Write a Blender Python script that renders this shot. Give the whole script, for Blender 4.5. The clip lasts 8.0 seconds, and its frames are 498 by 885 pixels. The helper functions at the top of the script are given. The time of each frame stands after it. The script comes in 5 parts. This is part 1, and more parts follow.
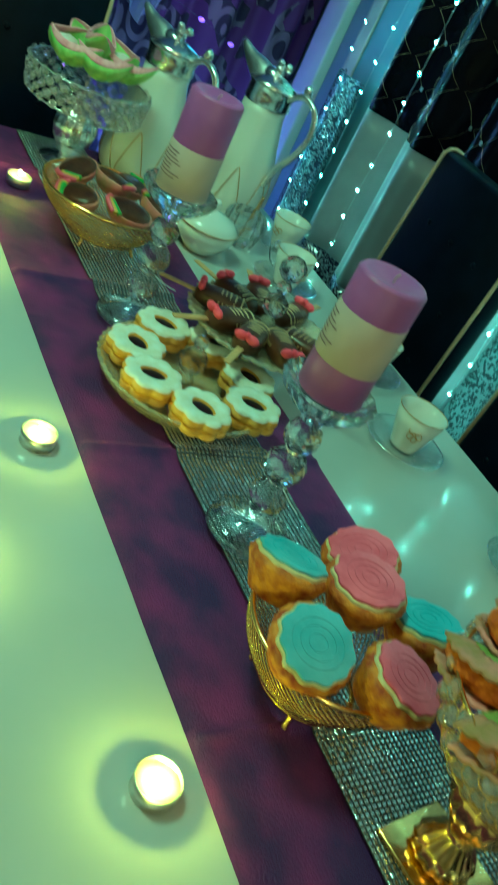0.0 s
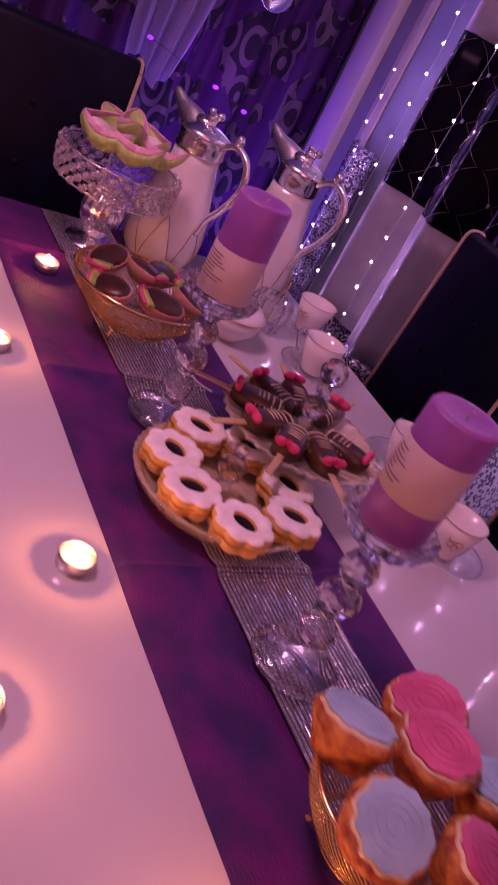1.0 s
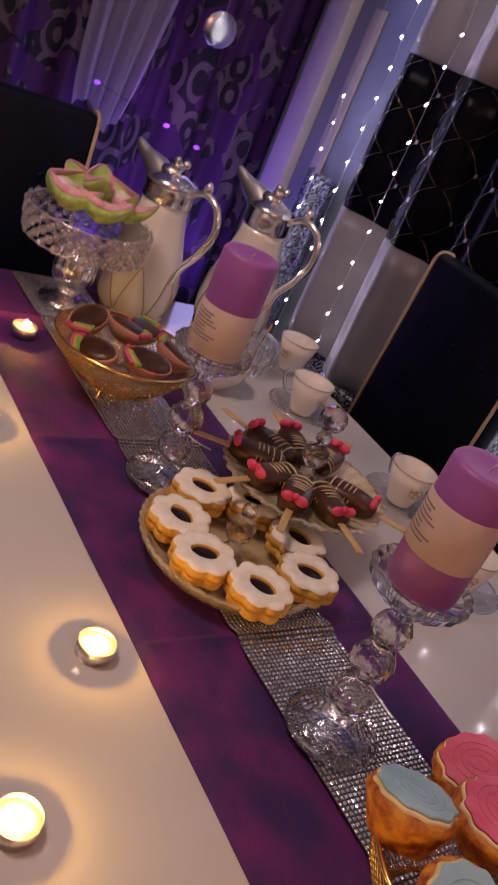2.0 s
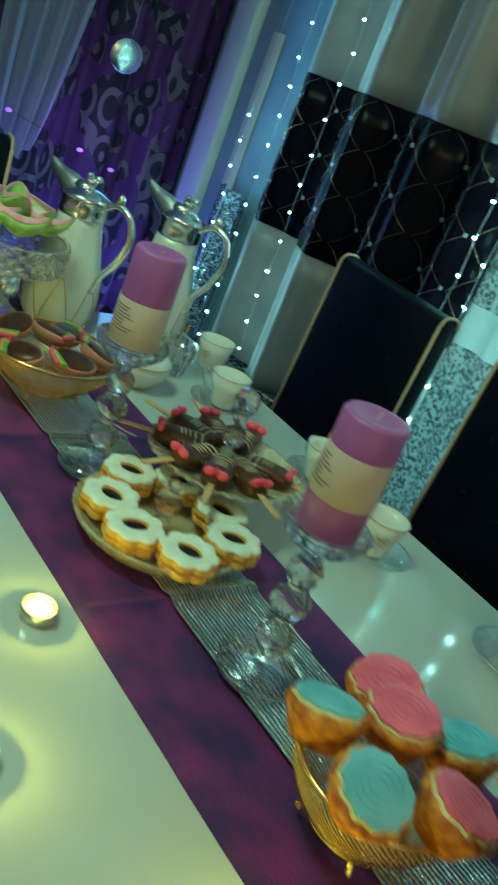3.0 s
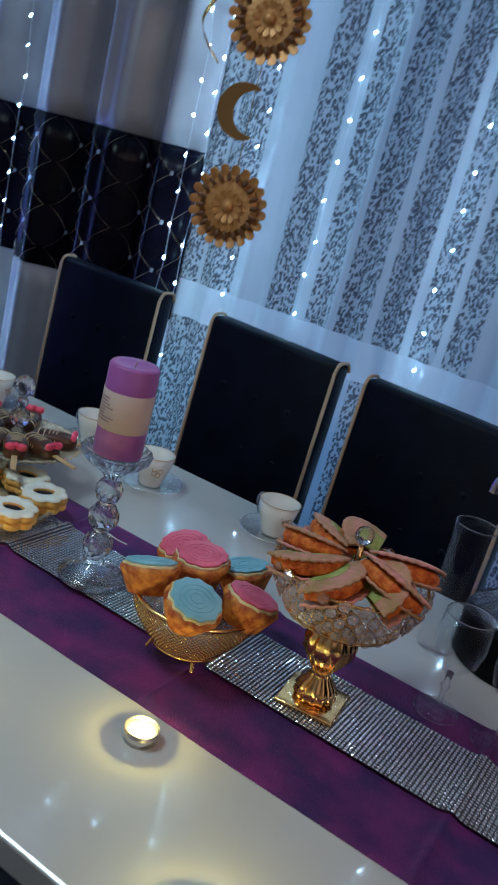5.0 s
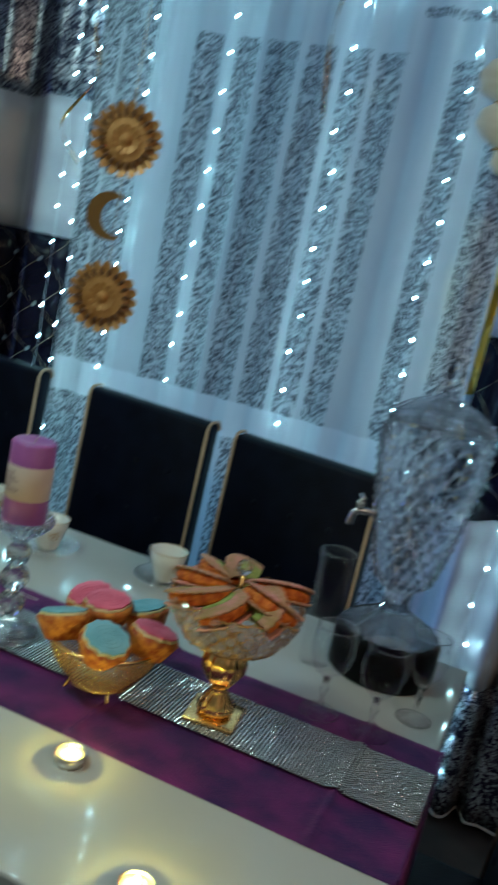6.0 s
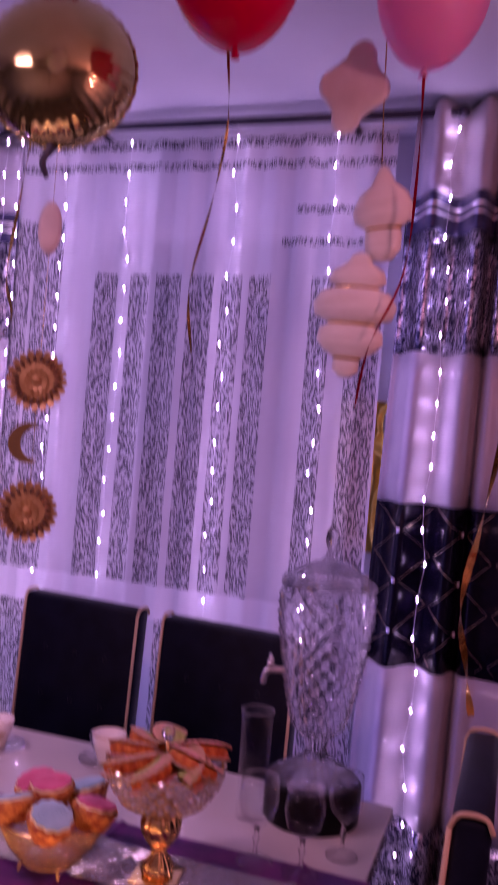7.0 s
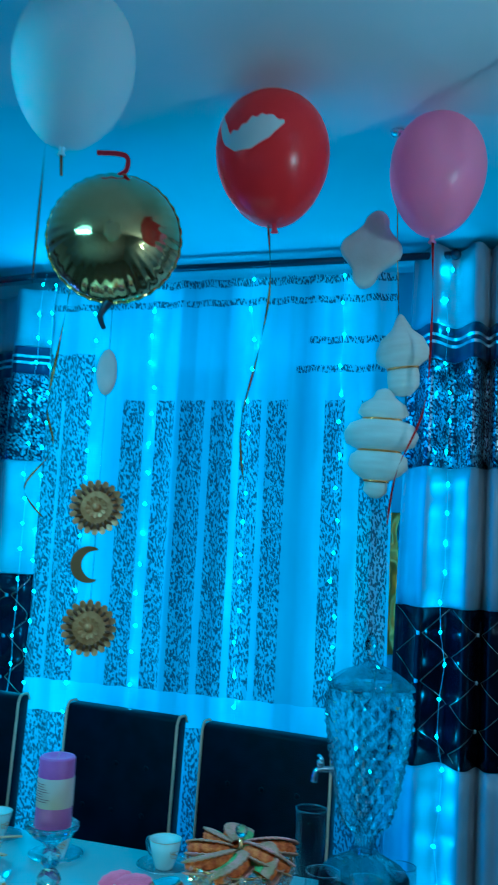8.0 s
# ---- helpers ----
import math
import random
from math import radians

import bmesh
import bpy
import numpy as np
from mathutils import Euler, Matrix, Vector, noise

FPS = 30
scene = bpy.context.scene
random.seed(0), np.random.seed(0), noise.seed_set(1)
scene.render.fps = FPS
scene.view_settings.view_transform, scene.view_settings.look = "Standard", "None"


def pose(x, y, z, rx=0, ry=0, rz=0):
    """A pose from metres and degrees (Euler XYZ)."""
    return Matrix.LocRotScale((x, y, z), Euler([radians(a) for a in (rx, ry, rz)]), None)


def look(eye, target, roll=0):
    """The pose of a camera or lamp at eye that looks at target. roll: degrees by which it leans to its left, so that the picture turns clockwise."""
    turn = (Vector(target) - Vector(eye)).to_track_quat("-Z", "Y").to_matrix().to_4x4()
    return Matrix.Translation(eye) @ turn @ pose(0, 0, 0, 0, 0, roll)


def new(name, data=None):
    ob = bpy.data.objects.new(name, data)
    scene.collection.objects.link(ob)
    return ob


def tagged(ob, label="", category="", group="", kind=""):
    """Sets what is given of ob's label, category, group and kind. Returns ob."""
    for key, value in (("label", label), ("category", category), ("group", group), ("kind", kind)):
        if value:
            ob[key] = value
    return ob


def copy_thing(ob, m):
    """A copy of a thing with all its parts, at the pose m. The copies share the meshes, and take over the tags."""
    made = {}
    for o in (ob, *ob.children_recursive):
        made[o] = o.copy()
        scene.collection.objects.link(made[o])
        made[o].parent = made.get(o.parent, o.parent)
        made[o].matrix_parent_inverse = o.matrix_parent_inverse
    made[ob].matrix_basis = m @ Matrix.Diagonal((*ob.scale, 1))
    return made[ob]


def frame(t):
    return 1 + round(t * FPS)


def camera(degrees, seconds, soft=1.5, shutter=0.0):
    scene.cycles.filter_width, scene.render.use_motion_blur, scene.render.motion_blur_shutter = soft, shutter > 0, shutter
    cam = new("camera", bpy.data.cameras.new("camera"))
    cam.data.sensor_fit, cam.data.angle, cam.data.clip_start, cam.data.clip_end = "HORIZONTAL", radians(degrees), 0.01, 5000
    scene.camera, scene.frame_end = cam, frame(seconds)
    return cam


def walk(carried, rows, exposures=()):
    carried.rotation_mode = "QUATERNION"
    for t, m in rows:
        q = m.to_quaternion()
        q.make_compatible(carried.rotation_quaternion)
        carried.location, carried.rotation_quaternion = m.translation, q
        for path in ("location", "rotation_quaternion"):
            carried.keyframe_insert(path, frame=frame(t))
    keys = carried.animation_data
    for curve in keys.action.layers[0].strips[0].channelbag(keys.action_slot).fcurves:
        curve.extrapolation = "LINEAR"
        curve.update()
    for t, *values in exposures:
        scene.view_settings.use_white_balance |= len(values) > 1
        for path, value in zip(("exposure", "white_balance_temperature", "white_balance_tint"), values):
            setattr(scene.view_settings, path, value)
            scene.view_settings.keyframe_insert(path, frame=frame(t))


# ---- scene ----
cam = camera(33.2, 8.0, soft=1.1, shutter=0.7)
PATH = [
    (0, (0.328, -0.353, 1.351), (-1.106, 0.577, 0.312), 28.6),
    (0.5, (0.294, -0.374, 1.361), (-1.189, 0.542, 0.381), 29.2),
    (1, (0.218, -0.404, 1.366), (-1.274, 0.53, 0.416), 29.3),
    (1.2, (0.184, -0.407, 1.368), (-1.305, 0.529, 0.416), 28.5),
    (2.5, (0.157, -0.454, 1.377), (-1.342, 0.588, 0.561), 22.9),
    (3, (0.272, -0.463, 1.375), (-1.197, 0.647, 0.593), 22.4),
    (3.5, (0.38, -0.494, 1.376), (-1.056, 0.663, 0.602), 21.5),
    (4, (0.454, -0.537, 1.391), (-0.904, 0.753, 0.689), 20.6),
    (4.5, (0.484, -0.608, 1.401), (-0.746, 0.819, 0.729), 16.9),
    (4.7, (0.497, -0.65, 1.404), (-0.667, 0.839, 0.75), 15.9),
    (5.8, (0.581, -0.876, 1.462), (-0.394, 0.802, 0.979), 12.5),
    (6, (0.615, -0.899, 1.47), (-0.295, 0.83, 1.045), 11.8),
    (6.5, (0.731, -0.996, 1.497), (-0.112, 0.799, 1.237), 8.3),
    (7, (0.806, -1.094, 1.53), (-0.06, 0.709, 1.535), 4.7),
    (7.5, (0.793, -1.239, 1.557), (-0.04, 0.571, 1.736), 3.7),
    (8, (0.766, -1.36, 1.56), (-0.064, 0.443, 1.805), 3.0),
]
EXPOSURES = [
    (0.0, 0.68, 5600, -134), (0.5, 0.15, 6100, -25), (1.0, 0.0, 8100, 132), (1.2, -0.02, 8300, 140), (2.3, 0.5, 12500, -80),
    (2.5, 0.84, 15500, -122), (3.0, 0.58, 6500, -106), (3.5, 0.07, 7500, 38), (4.0, 0.15, 6800, 88), (4.5, 0.28, 6050, 122),
    (4.7, 0.35, 5300, 24), (5.8, 0.32, 4900, -84), (6.0, 0.34, 5600, -64), (6.2, 0.2, 7200, -25), (6.5, 0.13, 8200, 67),
    (7.0, 0.2, 7200, 102), (7.5, 0.42, 3950, 3), (8.0, 0.58, 2480, -68),
]
walk(cam, [(t, look(eye, target, roll)) for t, eye, target, roll in PATH], EXPOSURES)

# the window wall stands square to the dining table from the far drape on
TURN = 7.6


def along(m):
    return pose(-1.33, 1.22, 0, 0, 0, TURN) @ pose(1.33, -1.22, 0) @ m


# ---- world and large lights ----
world = bpy.data.worlds.new("night")
scene.world = world
world.use_nodes = True
world.node_tree.nodes["Background"].inputs[0].default_value = (0.02, 0.02, 0.05, 1)
world.node_tree.nodes["Background"].inputs[1].default_value = 0.05


def lamp(name, kind, m, energy, color, size=0.1, size_y=None):
    data = bpy.data.lights.new(name, kind)
    data.energy, data.color = energy, color
    if kind == "AREA":
        data.size = size
        if size_y:
            data.shape, data.size_y = "RECTANGLE", size_y
    else:
        data.shadow_soft_size = size
    ob = new(name, data)
    ob.matrix_world = m
    return ob


CEIL = 2.62
LAMP_AT = (-0.75, -0.75)
lamp("ceiling_lamp_light", "AREA", pose(LAMP_AT[0], LAMP_AT[1], CEIL - 0.13), 13.5, (1.0, 0.84, 0.96), 0.42)
# glow of the dense light curtain that hangs along the window wall
lamp("string_light_glow_window", "AREA", along(look((-0.55, 1.05, 1.42), (-0.55, 1.4, 1.42))), 3.7, (0.32, 0.44, 1.0), 1.3, 2.1)
lamp("string_light_glow_drape", "AREA", look((-2.75, 0.92, 1.15), (-2.1, 1.26, 1.1)), 1.9, (0.26, 0.28, 1.0), 0.15, 1.3)
lamp("string_light_glow_side", "AREA", along(look((0.08, 1.02, 1.4), (0.40, 1.24, 1.4))), 1.0, (0.26, 0.34, 1.0), 0.15, 2.0)
# unseen fill lamp added at the floor for the violet glow on the end wall
lamp("violet_wall_fill", "AREA", look((-3.15, 0.62, 0.05), (-3.42, 0.66, 0.85)), 8.0, (0.17, 0.13, 1.0), 0.9, 0.1)

# colour-changing party lamp beyond the end of the table
lamp("party_lamp_light", "POINT", pose(1.55, -0.35, 2.1), 22, (1.0, 0.50, 0.46), 0.09)


# ---- materials ----
def principled(name, color, rough=0.5, metal=0.0, trans=0.0, sheen=0.0, coat=0.0, ior=1.45, emit=None, strength=0.0, sub=0.0):
    mat = bpy.data.materials.new(name)
    mat.use_nodes = True
    b = mat.node_tree.nodes["Principled BSDF"]
    b.inputs["Base Color"].default_value = (*color, 1)
    b.inputs["Roughness"].default_value = rough
    b.inputs["Metallic"].default_value = metal
    b.inputs["Transmission Weight"].default_value = trans
    b.inputs["Sheen Weight"].default_value = sheen
    b.inputs["Coat Weight"].default_value = coat
    b.inputs["IOR"].default_value = ior
    b.inputs["Subsurface Weight"].default_value = sub
    b.inputs["Subsurface Scale"].default_value = 0.01
    if emit:
        b.inputs["Emission Color"].default_value = (*emit, 1)
        b.inputs["Emission Strength"].default_value = strength
    return mat


def dull(mat, level):
    mat.node_tree.nodes["Principled BSDF"].inputs["Specular IOR Level"].default_value = level
    return mat


def tools(mat):
    t = mat.node_tree

    def node(kind, **values):
        n = t.nodes.new(kind)
        for k, v in values.items():
            n.inputs[k].default_value = v
        return n

    return node, t.links.new, t.nodes["Principled BSDF"]


def coords(mat, scale=(1, 1, 1), turn=(0, 0, 0)):
    node, link, b = tools(mat)
    co = node("ShaderNodeTexCoord")
    mp = node("ShaderNodeMapping", Scale=scale, Rotation=turn)
    link(co.outputs["Object"], mp.inputs["Vector"])
    return mp.outputs["Vector"]


def mottled(mat, dark, light, scale=8.0, detail=4.0, low=0.35, high=0.65, bump=0.0, fine=200.0, rough=None, stretch=(1, 1, 1)):
    """Two-scale colour variation and a fine relief."""
    node, link, b = tools(mat)
    v = coords(mat, stretch)
    n1 = node("ShaderNodeTexNoise", Scale=scale, Detail=detail)
    n2 = node("ShaderNodeTexNoise", Scale=fine, Detail=2.0)
    link(v, n1.inputs["Vector"])
    link(v, n2.inputs["Vector"])
    ramp = node("ShaderNodeValToRGB")
    ramp.color_ramp.elements[0].position, ramp.color_ramp.elements[0].color = low, (*dark, 1)
    ramp.color_ramp.elements[1].position, ramp.color_ramp.elements[1].color = high, (*light, 1)
    link(n1.outputs["Fac"], ramp.inputs["Fac"])
    link(ramp.outputs["Color"], b.inputs["Base Color"])
    if bump:
        bp = node("ShaderNodeBump", Strength=bump, Distance=0.002)
        link(n2.outputs["Fac"], bp.inputs["Height"])
        link(bp.outputs["Normal"], b.inputs["Normal"])
    if rough:
        rr = node("ShaderNodeMapRange")
        rr.inputs["To Min"].default_value, rr.inputs["To Max"].default_value = rough
        link(n1.outputs["Fac"], rr.inputs["Value"])
        link(rr.outputs["Result"], b.inputs["Roughness"])
    return mat


def sequinned(mat, scale, dark, light):
    """Sequins: cells of random tilt and tone."""
    node, link, b = tools(mat)
    v = coords(mat)
    vo = node("ShaderNodeTexVoronoi", Scale=scale)
    link(v, vo.inputs["Vector"])
    big = node("ShaderNodeTexNoise", Scale=16.0, Detail=3.0)
    link(v, big.inputs["Vector"])
    sep = node("ShaderNodeSeparateColor")
    link(vo.outputs["Color"], sep.inputs["Color"])
    mul = node("ShaderNodeMath")
    mul.operation = "MULTIPLY"
    link(sep.outputs[0], mul.inputs[0])
    link(big.outputs["Fac"], mul.inputs[1])
    ramp = node("ShaderNodeValToRGB")
    ramp.color_ramp.elements[0].position, ramp.color_ramp.elements[0].color = 0.2, (*dark, 1)
    ramp.color_ramp.elements[1].position, ramp.color_ramp.elements[1].color = 0.42, (*light, 1)
    link(mul.outputs[0], ramp.inputs["Fac"])
    link(ramp.outputs["Color"], b.inputs["Base Color"])
    bp = node("ShaderNodeBump", Strength=1.0, Distance=0.004)
    link(sep.outputs[1], bp.inputs["Height"])
    link(bp.outputs["Normal"], b.inputs["Normal"])
    return mat


def bubbled(mat, scale, dark, light):
    """Round glassy beads side by side: their highlights painted as pale rings on a dark ground."""
    node, link, b = tools(mat)
    vo = node("ShaderNodeTexVoronoi", Scale=scale, Randomness=0.7)
    link(coords(mat), vo.inputs["Vector"])
    ramp = node("ShaderNodeValToRGB")
    e = ramp.color_ramp.elements
    e[0].position, e[0].color = 0.0, (*light, 1)
    e[1].position, e[1].color = 0.62, (*dark, 1)
    for at, c in ((0.10, dark), (0.34, dark), (0.46, light)):
        n = e.new(at)
        n.color = (*c, 1)
    link(vo.outputs["Distance"], ramp.inputs["Fac"])
    link(ramp.outputs["Color"], b.inputs["Base Color"])
    bp = node("ShaderNodeBump", Strength=0.9, Distance=0.006)
    bp.invert = True
    link(vo.outputs["Distance"], bp.inputs["Height"])
    link(bp.outputs["Normal"], b.inputs["Normal"])
    return mat


def sheer(name, color, clear, leaf=None):
    """Thin net: part see-through, part white cloth; leaf adds a print of small slanted leaves."""
    mat = principled(name, color, 0.8)
    node, link, b = tools(mat)
    b.inputs["Sheen Weight"].default_value = 0.2
    tr = node("ShaderNodeBsdfTransparent")
    lu = node("ShaderNodeBsdfTranslucent", Color=(*color, 1))
    m1, m2 = node("ShaderNodeMixShader", Fac=0.3), node("ShaderNodeMixShader", Fac=clear)
    link(b.outputs[0], m1.inputs[1])
    link(lu.outputs[0], m1.inputs[2])
    link(m1.outputs[0], m2.inputs[1])
    link(tr.outputs[0], m2.inputs[2])
    link(m2.outputs[0], mat.node_tree.nodes["Material Output"].inputs["Surface"])
    if leaf:
        masks = []
        for turn, off in ((0.7, 0.0), (-0.7, 3.7)):
            co = node("ShaderNodeTexCoord")
            mp = node("ShaderNodeMapping", Scale=(150, 1, 62), Rotation=(0, turn, 0), Location=(off, 0, off))
            link(co.outputs["Object"], mp.inputs["Vector"])
            vo = node("ShaderNodeTexVoronoi", Scale=1.0, Randomness=0.9)
            vo.voronoi_dimensions = "3D"
            link(mp.outputs["Vector"], vo.inputs["Vector"])
            lt = node("ShaderNodeMath")
            lt.operation = "LESS_THAN"
            lt.inputs[1].default_value = 0.42
            link(vo.outputs["Distance"], lt.inputs[0])
            masks.append(lt)
        mx = node("ShaderNodeMath")
        mx.operation = "MAXIMUM"
        link(masks[0].outputs[0], mx.inputs[0])
        link(masks[1].outputs[0], mx.inputs[1])
        mix = node("ShaderNodeMix")
        mix.data_type = "RGBA"
        mix.inputs[6].default_value, mix.inputs[7].default_value = (*color, 1), (*leaf, 1)
        link(mx.outputs[0], mix.inputs[0])
        link(mix.outputs[2], b.inputs["Base Color"])
        link(mix.outputs[2], lu.inputs["Color"])
        sc = node("ShaderNodeMath")
        sc.operation = "MULTIPLY_ADD"
        sc.inputs[1].default_value, sc.inputs[2].default_value = -clear * 0.8, clear
        link(mx.outputs[0], sc.inputs[0])
        link(sc.outputs[0], m2.inputs[0])
    return mat


def printed(name):
    """Dark drape printed with pale rings and purple leaves."""
    mat = principled(name, (0.1, 0.05, 0.1), 0.7)
    node, link, b = tools(mat)
    v = coords(mat)
    v1 = node("ShaderNodeTexVoronoi", Scale=1.0, Randomness=0.8)
    link(coords(mat, (10.0, 10.0, 6.5)), v1.inputs["Vector"])
    wv = node("ShaderNodeMath")
    wv.operation = "SINE"
    ml = node("ShaderNodeMath")
    ml.operation = "MULTIPLY"
    ml.inputs[1].default_value = 15.0
    link(v1.outputs["Distance"], ml.inputs[0])
    link(ml.outputs[0], wv.inputs[0])
    ramp = node("ShaderNodeValToRGB")
    ramp.color_ramp.elements[0].position, ramp.color_ramp.elements[0].color = 0.04, (0.02, 0.014, 0.025, 1)
    ramp.color_ramp.elements[1].position, ramp.color_ramp.elements[1].color = 0.35, (0.15, 0.115, 0.135, 1)
    link(wv.outputs[0], ramp.inputs["Fac"])
    v2 = node("ShaderNodeTexVoronoi", Scale=9.0)
    link(v, v2.inputs["Vector"])
    sep = node("ShaderNodeSeparateColor")
    link(v2.outputs["Color"], sep.inputs["Color"])
    gt = node("ShaderNodeMath")
    gt.operation = "GREATER_THAN"
    gt.inputs[1].default_value = 0.58
    link(sep.outputs[0], gt.inputs[0])
    mix = node("ShaderNodeMix")
    mix.data_type = "RGBA"
    mix.inputs[7].default_value = (0.075, 0.022, 0.105, 1)
    link(ramp.outputs["Color"], mix.inputs[6])
    link(gt.outputs[0], mix.inputs[0])
    link(mix.outputs[2], b.inputs["Base Color"])
    return mat


M_WALL = mottled(principled("wall_paint", (0.6, 0.6, 0.66), 0.7), (0.50, 0.50, 0.56), (0.60, 0.60, 0.66), 3.0, bump=0.15)
M_CEIL = mottled(principled("ceiling_paint", (0.75, 0.75, 0.78), 0.75), (0.68, 0.68, 0.72), (0.75, 0.75, 0.78), 1.5, bump=0.1)
M_FLOOR = mottled(principled("dark_floor", (0.05, 0.04, 0.04), 0.4), (0.03, 0.025, 0.025), (0.08, 0.06, 0.055), 5.0, bump=0.1)
M_TABLE = mottled(principled("white_gloss_top", (0.7, 0.7, 0.7), 0.10, coat=0.4), (0.46, 0.455, 0.46), (0.51, 0.505, 0.51), 3.0, rough=(0.05, 0.10))
M_TABLE.node_tree.nodes["Principled BSDF"].inputs["Coat Roughness"].default_value = 0.015
M_VELVET = mottled(principled("crushed_velvet", (0.1, 0.02, 0.12), 0.7, sheen=0.22), (0.014, 0.0018, 0.075), (0.110, 0.006, 0.125), 15.0, 9.0, 0.40, 0.68, bump=0.8, fine=420, stretch=(0.8, 1, 1))
M_VELVET.node_tree.nodes["Principled BSDF"].inputs["Sheen Tint"].default_value = (0.85, 0.20, 0.55, 1)
M_RHINE = principled("rhinestone_silver", (0.80, 0.79, 0.82), 0.16, 0.95)
M_NETDARK = principled("dark_backing_net", (0.06, 0.055, 0.065), 0.8)
M_GOLD = principled("gold_metal", (0.86, 0.55, 0.22), 0.16, 1.0)
M_PEWTER = mottled(principled("brushed_silver", (0.86, 0.84, 0.86), 0.4, 1.0), (0.78, 0.76, 0.78), (0.90, 0.88, 0.90), 30, bump=0.5, fine=160)
M_GOLDWIRE = principled("gold_wire", (0.90, 0.60, 0.24), 0.2, 1.0)
M_SILVER = principled("silver_metal", (0.86, 0.84, 0.86), 0.2, 1.0)


def thinned(mat, share, blend=0.09):
    """Lets part of the light straight through, with gloss growing towards the edges."""
    node, link, b = tools(mat)
    tr, gl = node("ShaderNodeBsdfTransparent", Color=(0.99, 0.99, 1.0, 1)), node("ShaderNodeBsdfGlossy", Color=(1, 1, 1, 1), Roughness=0.03)
    lw = node("ShaderNodeLayerWeight", Blend=blend)
    m1, m2 = node("ShaderNodeMixShader"), node("ShaderNodeMixShader", Fac=share)
    link(lw.outputs["Facing"], m1.inputs[0])
    link(tr.outputs[0], m1.inputs[1])
    link(gl.outputs[0], m1.inputs[2])
    link(b.outputs[0], m2.inputs[1])
    link(m1.outputs[0], m2.inputs[2])
    link(m2.outputs[0], mat.node_tree.nodes["Material Output"].inputs["Surface"])
    return mat


M_GLASS = thinned(principled("clear_glass", (1, 1, 1), 0.0, trans=1.0, ior=1.2), 0.97, 0.07)
M_CRYSTAL = thinned(principled("cut_crystal", (1, 1, 1), 0.0, trans=1.0, ior=1.5), 0.25, 0.18)
M_DISH = thinned(principled("clear_dish", (1, 1, 1), 0.0, trans=1.0, ior=1.3), 0.7, 0.12)
M_BEAD = thinned(principled("crystal_bead", (0.95, 0.88, 0.88), 0.02, trans=0.82, ior=1.5, coat=1.0), 0.12, 0.2)
# clear pressed glass, the candles' golden light put into its base colour
M_FROST = mottled(principled("pressed_glass_candlelit", (0.9, 0.75, 0.5), 0.02, trans=0.62, coat=1.0), (0.92, 0.74, 0.42), (1.0, 0.92, 0.74), 30, bump=1.0, fine=90)
thinned(M_FROST, 0.2, 0.15)
M_CUT = thinned(principled("pale_cut_crystal", (1.0, 1.0, 1.0), 0.0, trans=1.0, ior=1.4), 0.5, 0.15)
M_WAXP = mottled(principled("purple_wax", (0.3, 0.1, 0.36), 0.45, sub=0.2), (0.25, 0.075, 0.31), (0.33, 0.11, 0.38), 14, bump=0.2, fine=90)
M_LABEL = mottled(principled("paper_label", (0.52, 0.42, 0.40), 0.6), (0.48, 0.38, 0.37), (0.56, 0.45, 0.43), 10, bump=0.1)
M_INK = principled("label_ink", (0.22, 0.14, 0.17), 0.6)
M_WAXW = principled("white_wax", (0.85, 0.74, 0.55), 0.3, sub=0.3)
M_ALU = principled("aluminium_cup", (0.78, 0.74, 0.70), 0.3, 1.0)
M_FLAME = principled("flame", (1, 0.8, 0.4), 0.5, emit=(1.0, 0.66, 0.25), strength=30)
M_WICK = principled("wick", (0.05, 0.04, 0.03), 0.9)
M_PORC = mottled(principled("white_porcelain", (0.74, 0.72, 0.70), 0.15, coat=0.5), (0.70, 0.68, 0.66), (0.78, 0.76, 0.74), 6)
M_PORCGOLD = principled("gold_motif", (0.45, 0.30, 0.15), 0.35, 0.7)
M_BISCUIT = mottled(principled("golden_biscuit", (0.6, 0.32, 0.1), 0.7), (0.62, 0.32, 0.07), (0.78, 0.48, 0.14), 60, bump=0.4, fine=350)
M_SUGAR = mottled(principled("powdered_biscuit", (0.75, 0.68, 0.55), 0.8), (0.74, 0.68, 0.56), (0.84, 0.81, 0.76), 55, bump=0.4, fine=500)
M_JAM = dull(principled("dark_jam", (0.010, 0.002, 0.004), 0.3), 0.3)
M_CHOC = mottled(principled("chocolate", (0.05, 0.018, 0.009), 0.32), (0.032, 0.011, 0.006), (0.075, 0.028, 0.013), 40, bump=0.25, fine=150)
M_DRIZZLE = principled("pale_drizzle", (0.55, 0.42, 0.26), 0.5)
M_BOW = mottled(principled("pink_bow", (0.75, 0.07, 0.16), 0.5), (0.6, 0.04, 0.12), (0.85, 0.12, 0.22), 80)
M_STICK = mottled(principled("wooden_stick", (0.5, 0.33, 0.17), 0.7), (0.44, 0.28, 0.14), (0.56, 0.38, 0.2), 60)
M_WAFP = mottled(principled("pink_wafer", (0.68, 0.2, 0.26), 0.7), (0.34, 0.22, 0.10), (0.60, 0.26, 0.24), 34, bump=0.6, fine=250)
M_WAFG = mottled(principled("green_wafer", (0.32, 0.36, 0.10), 0.7), (0.26, 0.30, 0.07), (0.42, 0.45, 0.15), 50, bump=0.6, fine=250)
M_CRUMB = mottled(principled("orange_filling", (0.6, 0.15, 0.02), 0.65), (0.45, 0.08, 0.01), (0.75, 0.24, 0.04), 90, bump=1.0, fine=260)
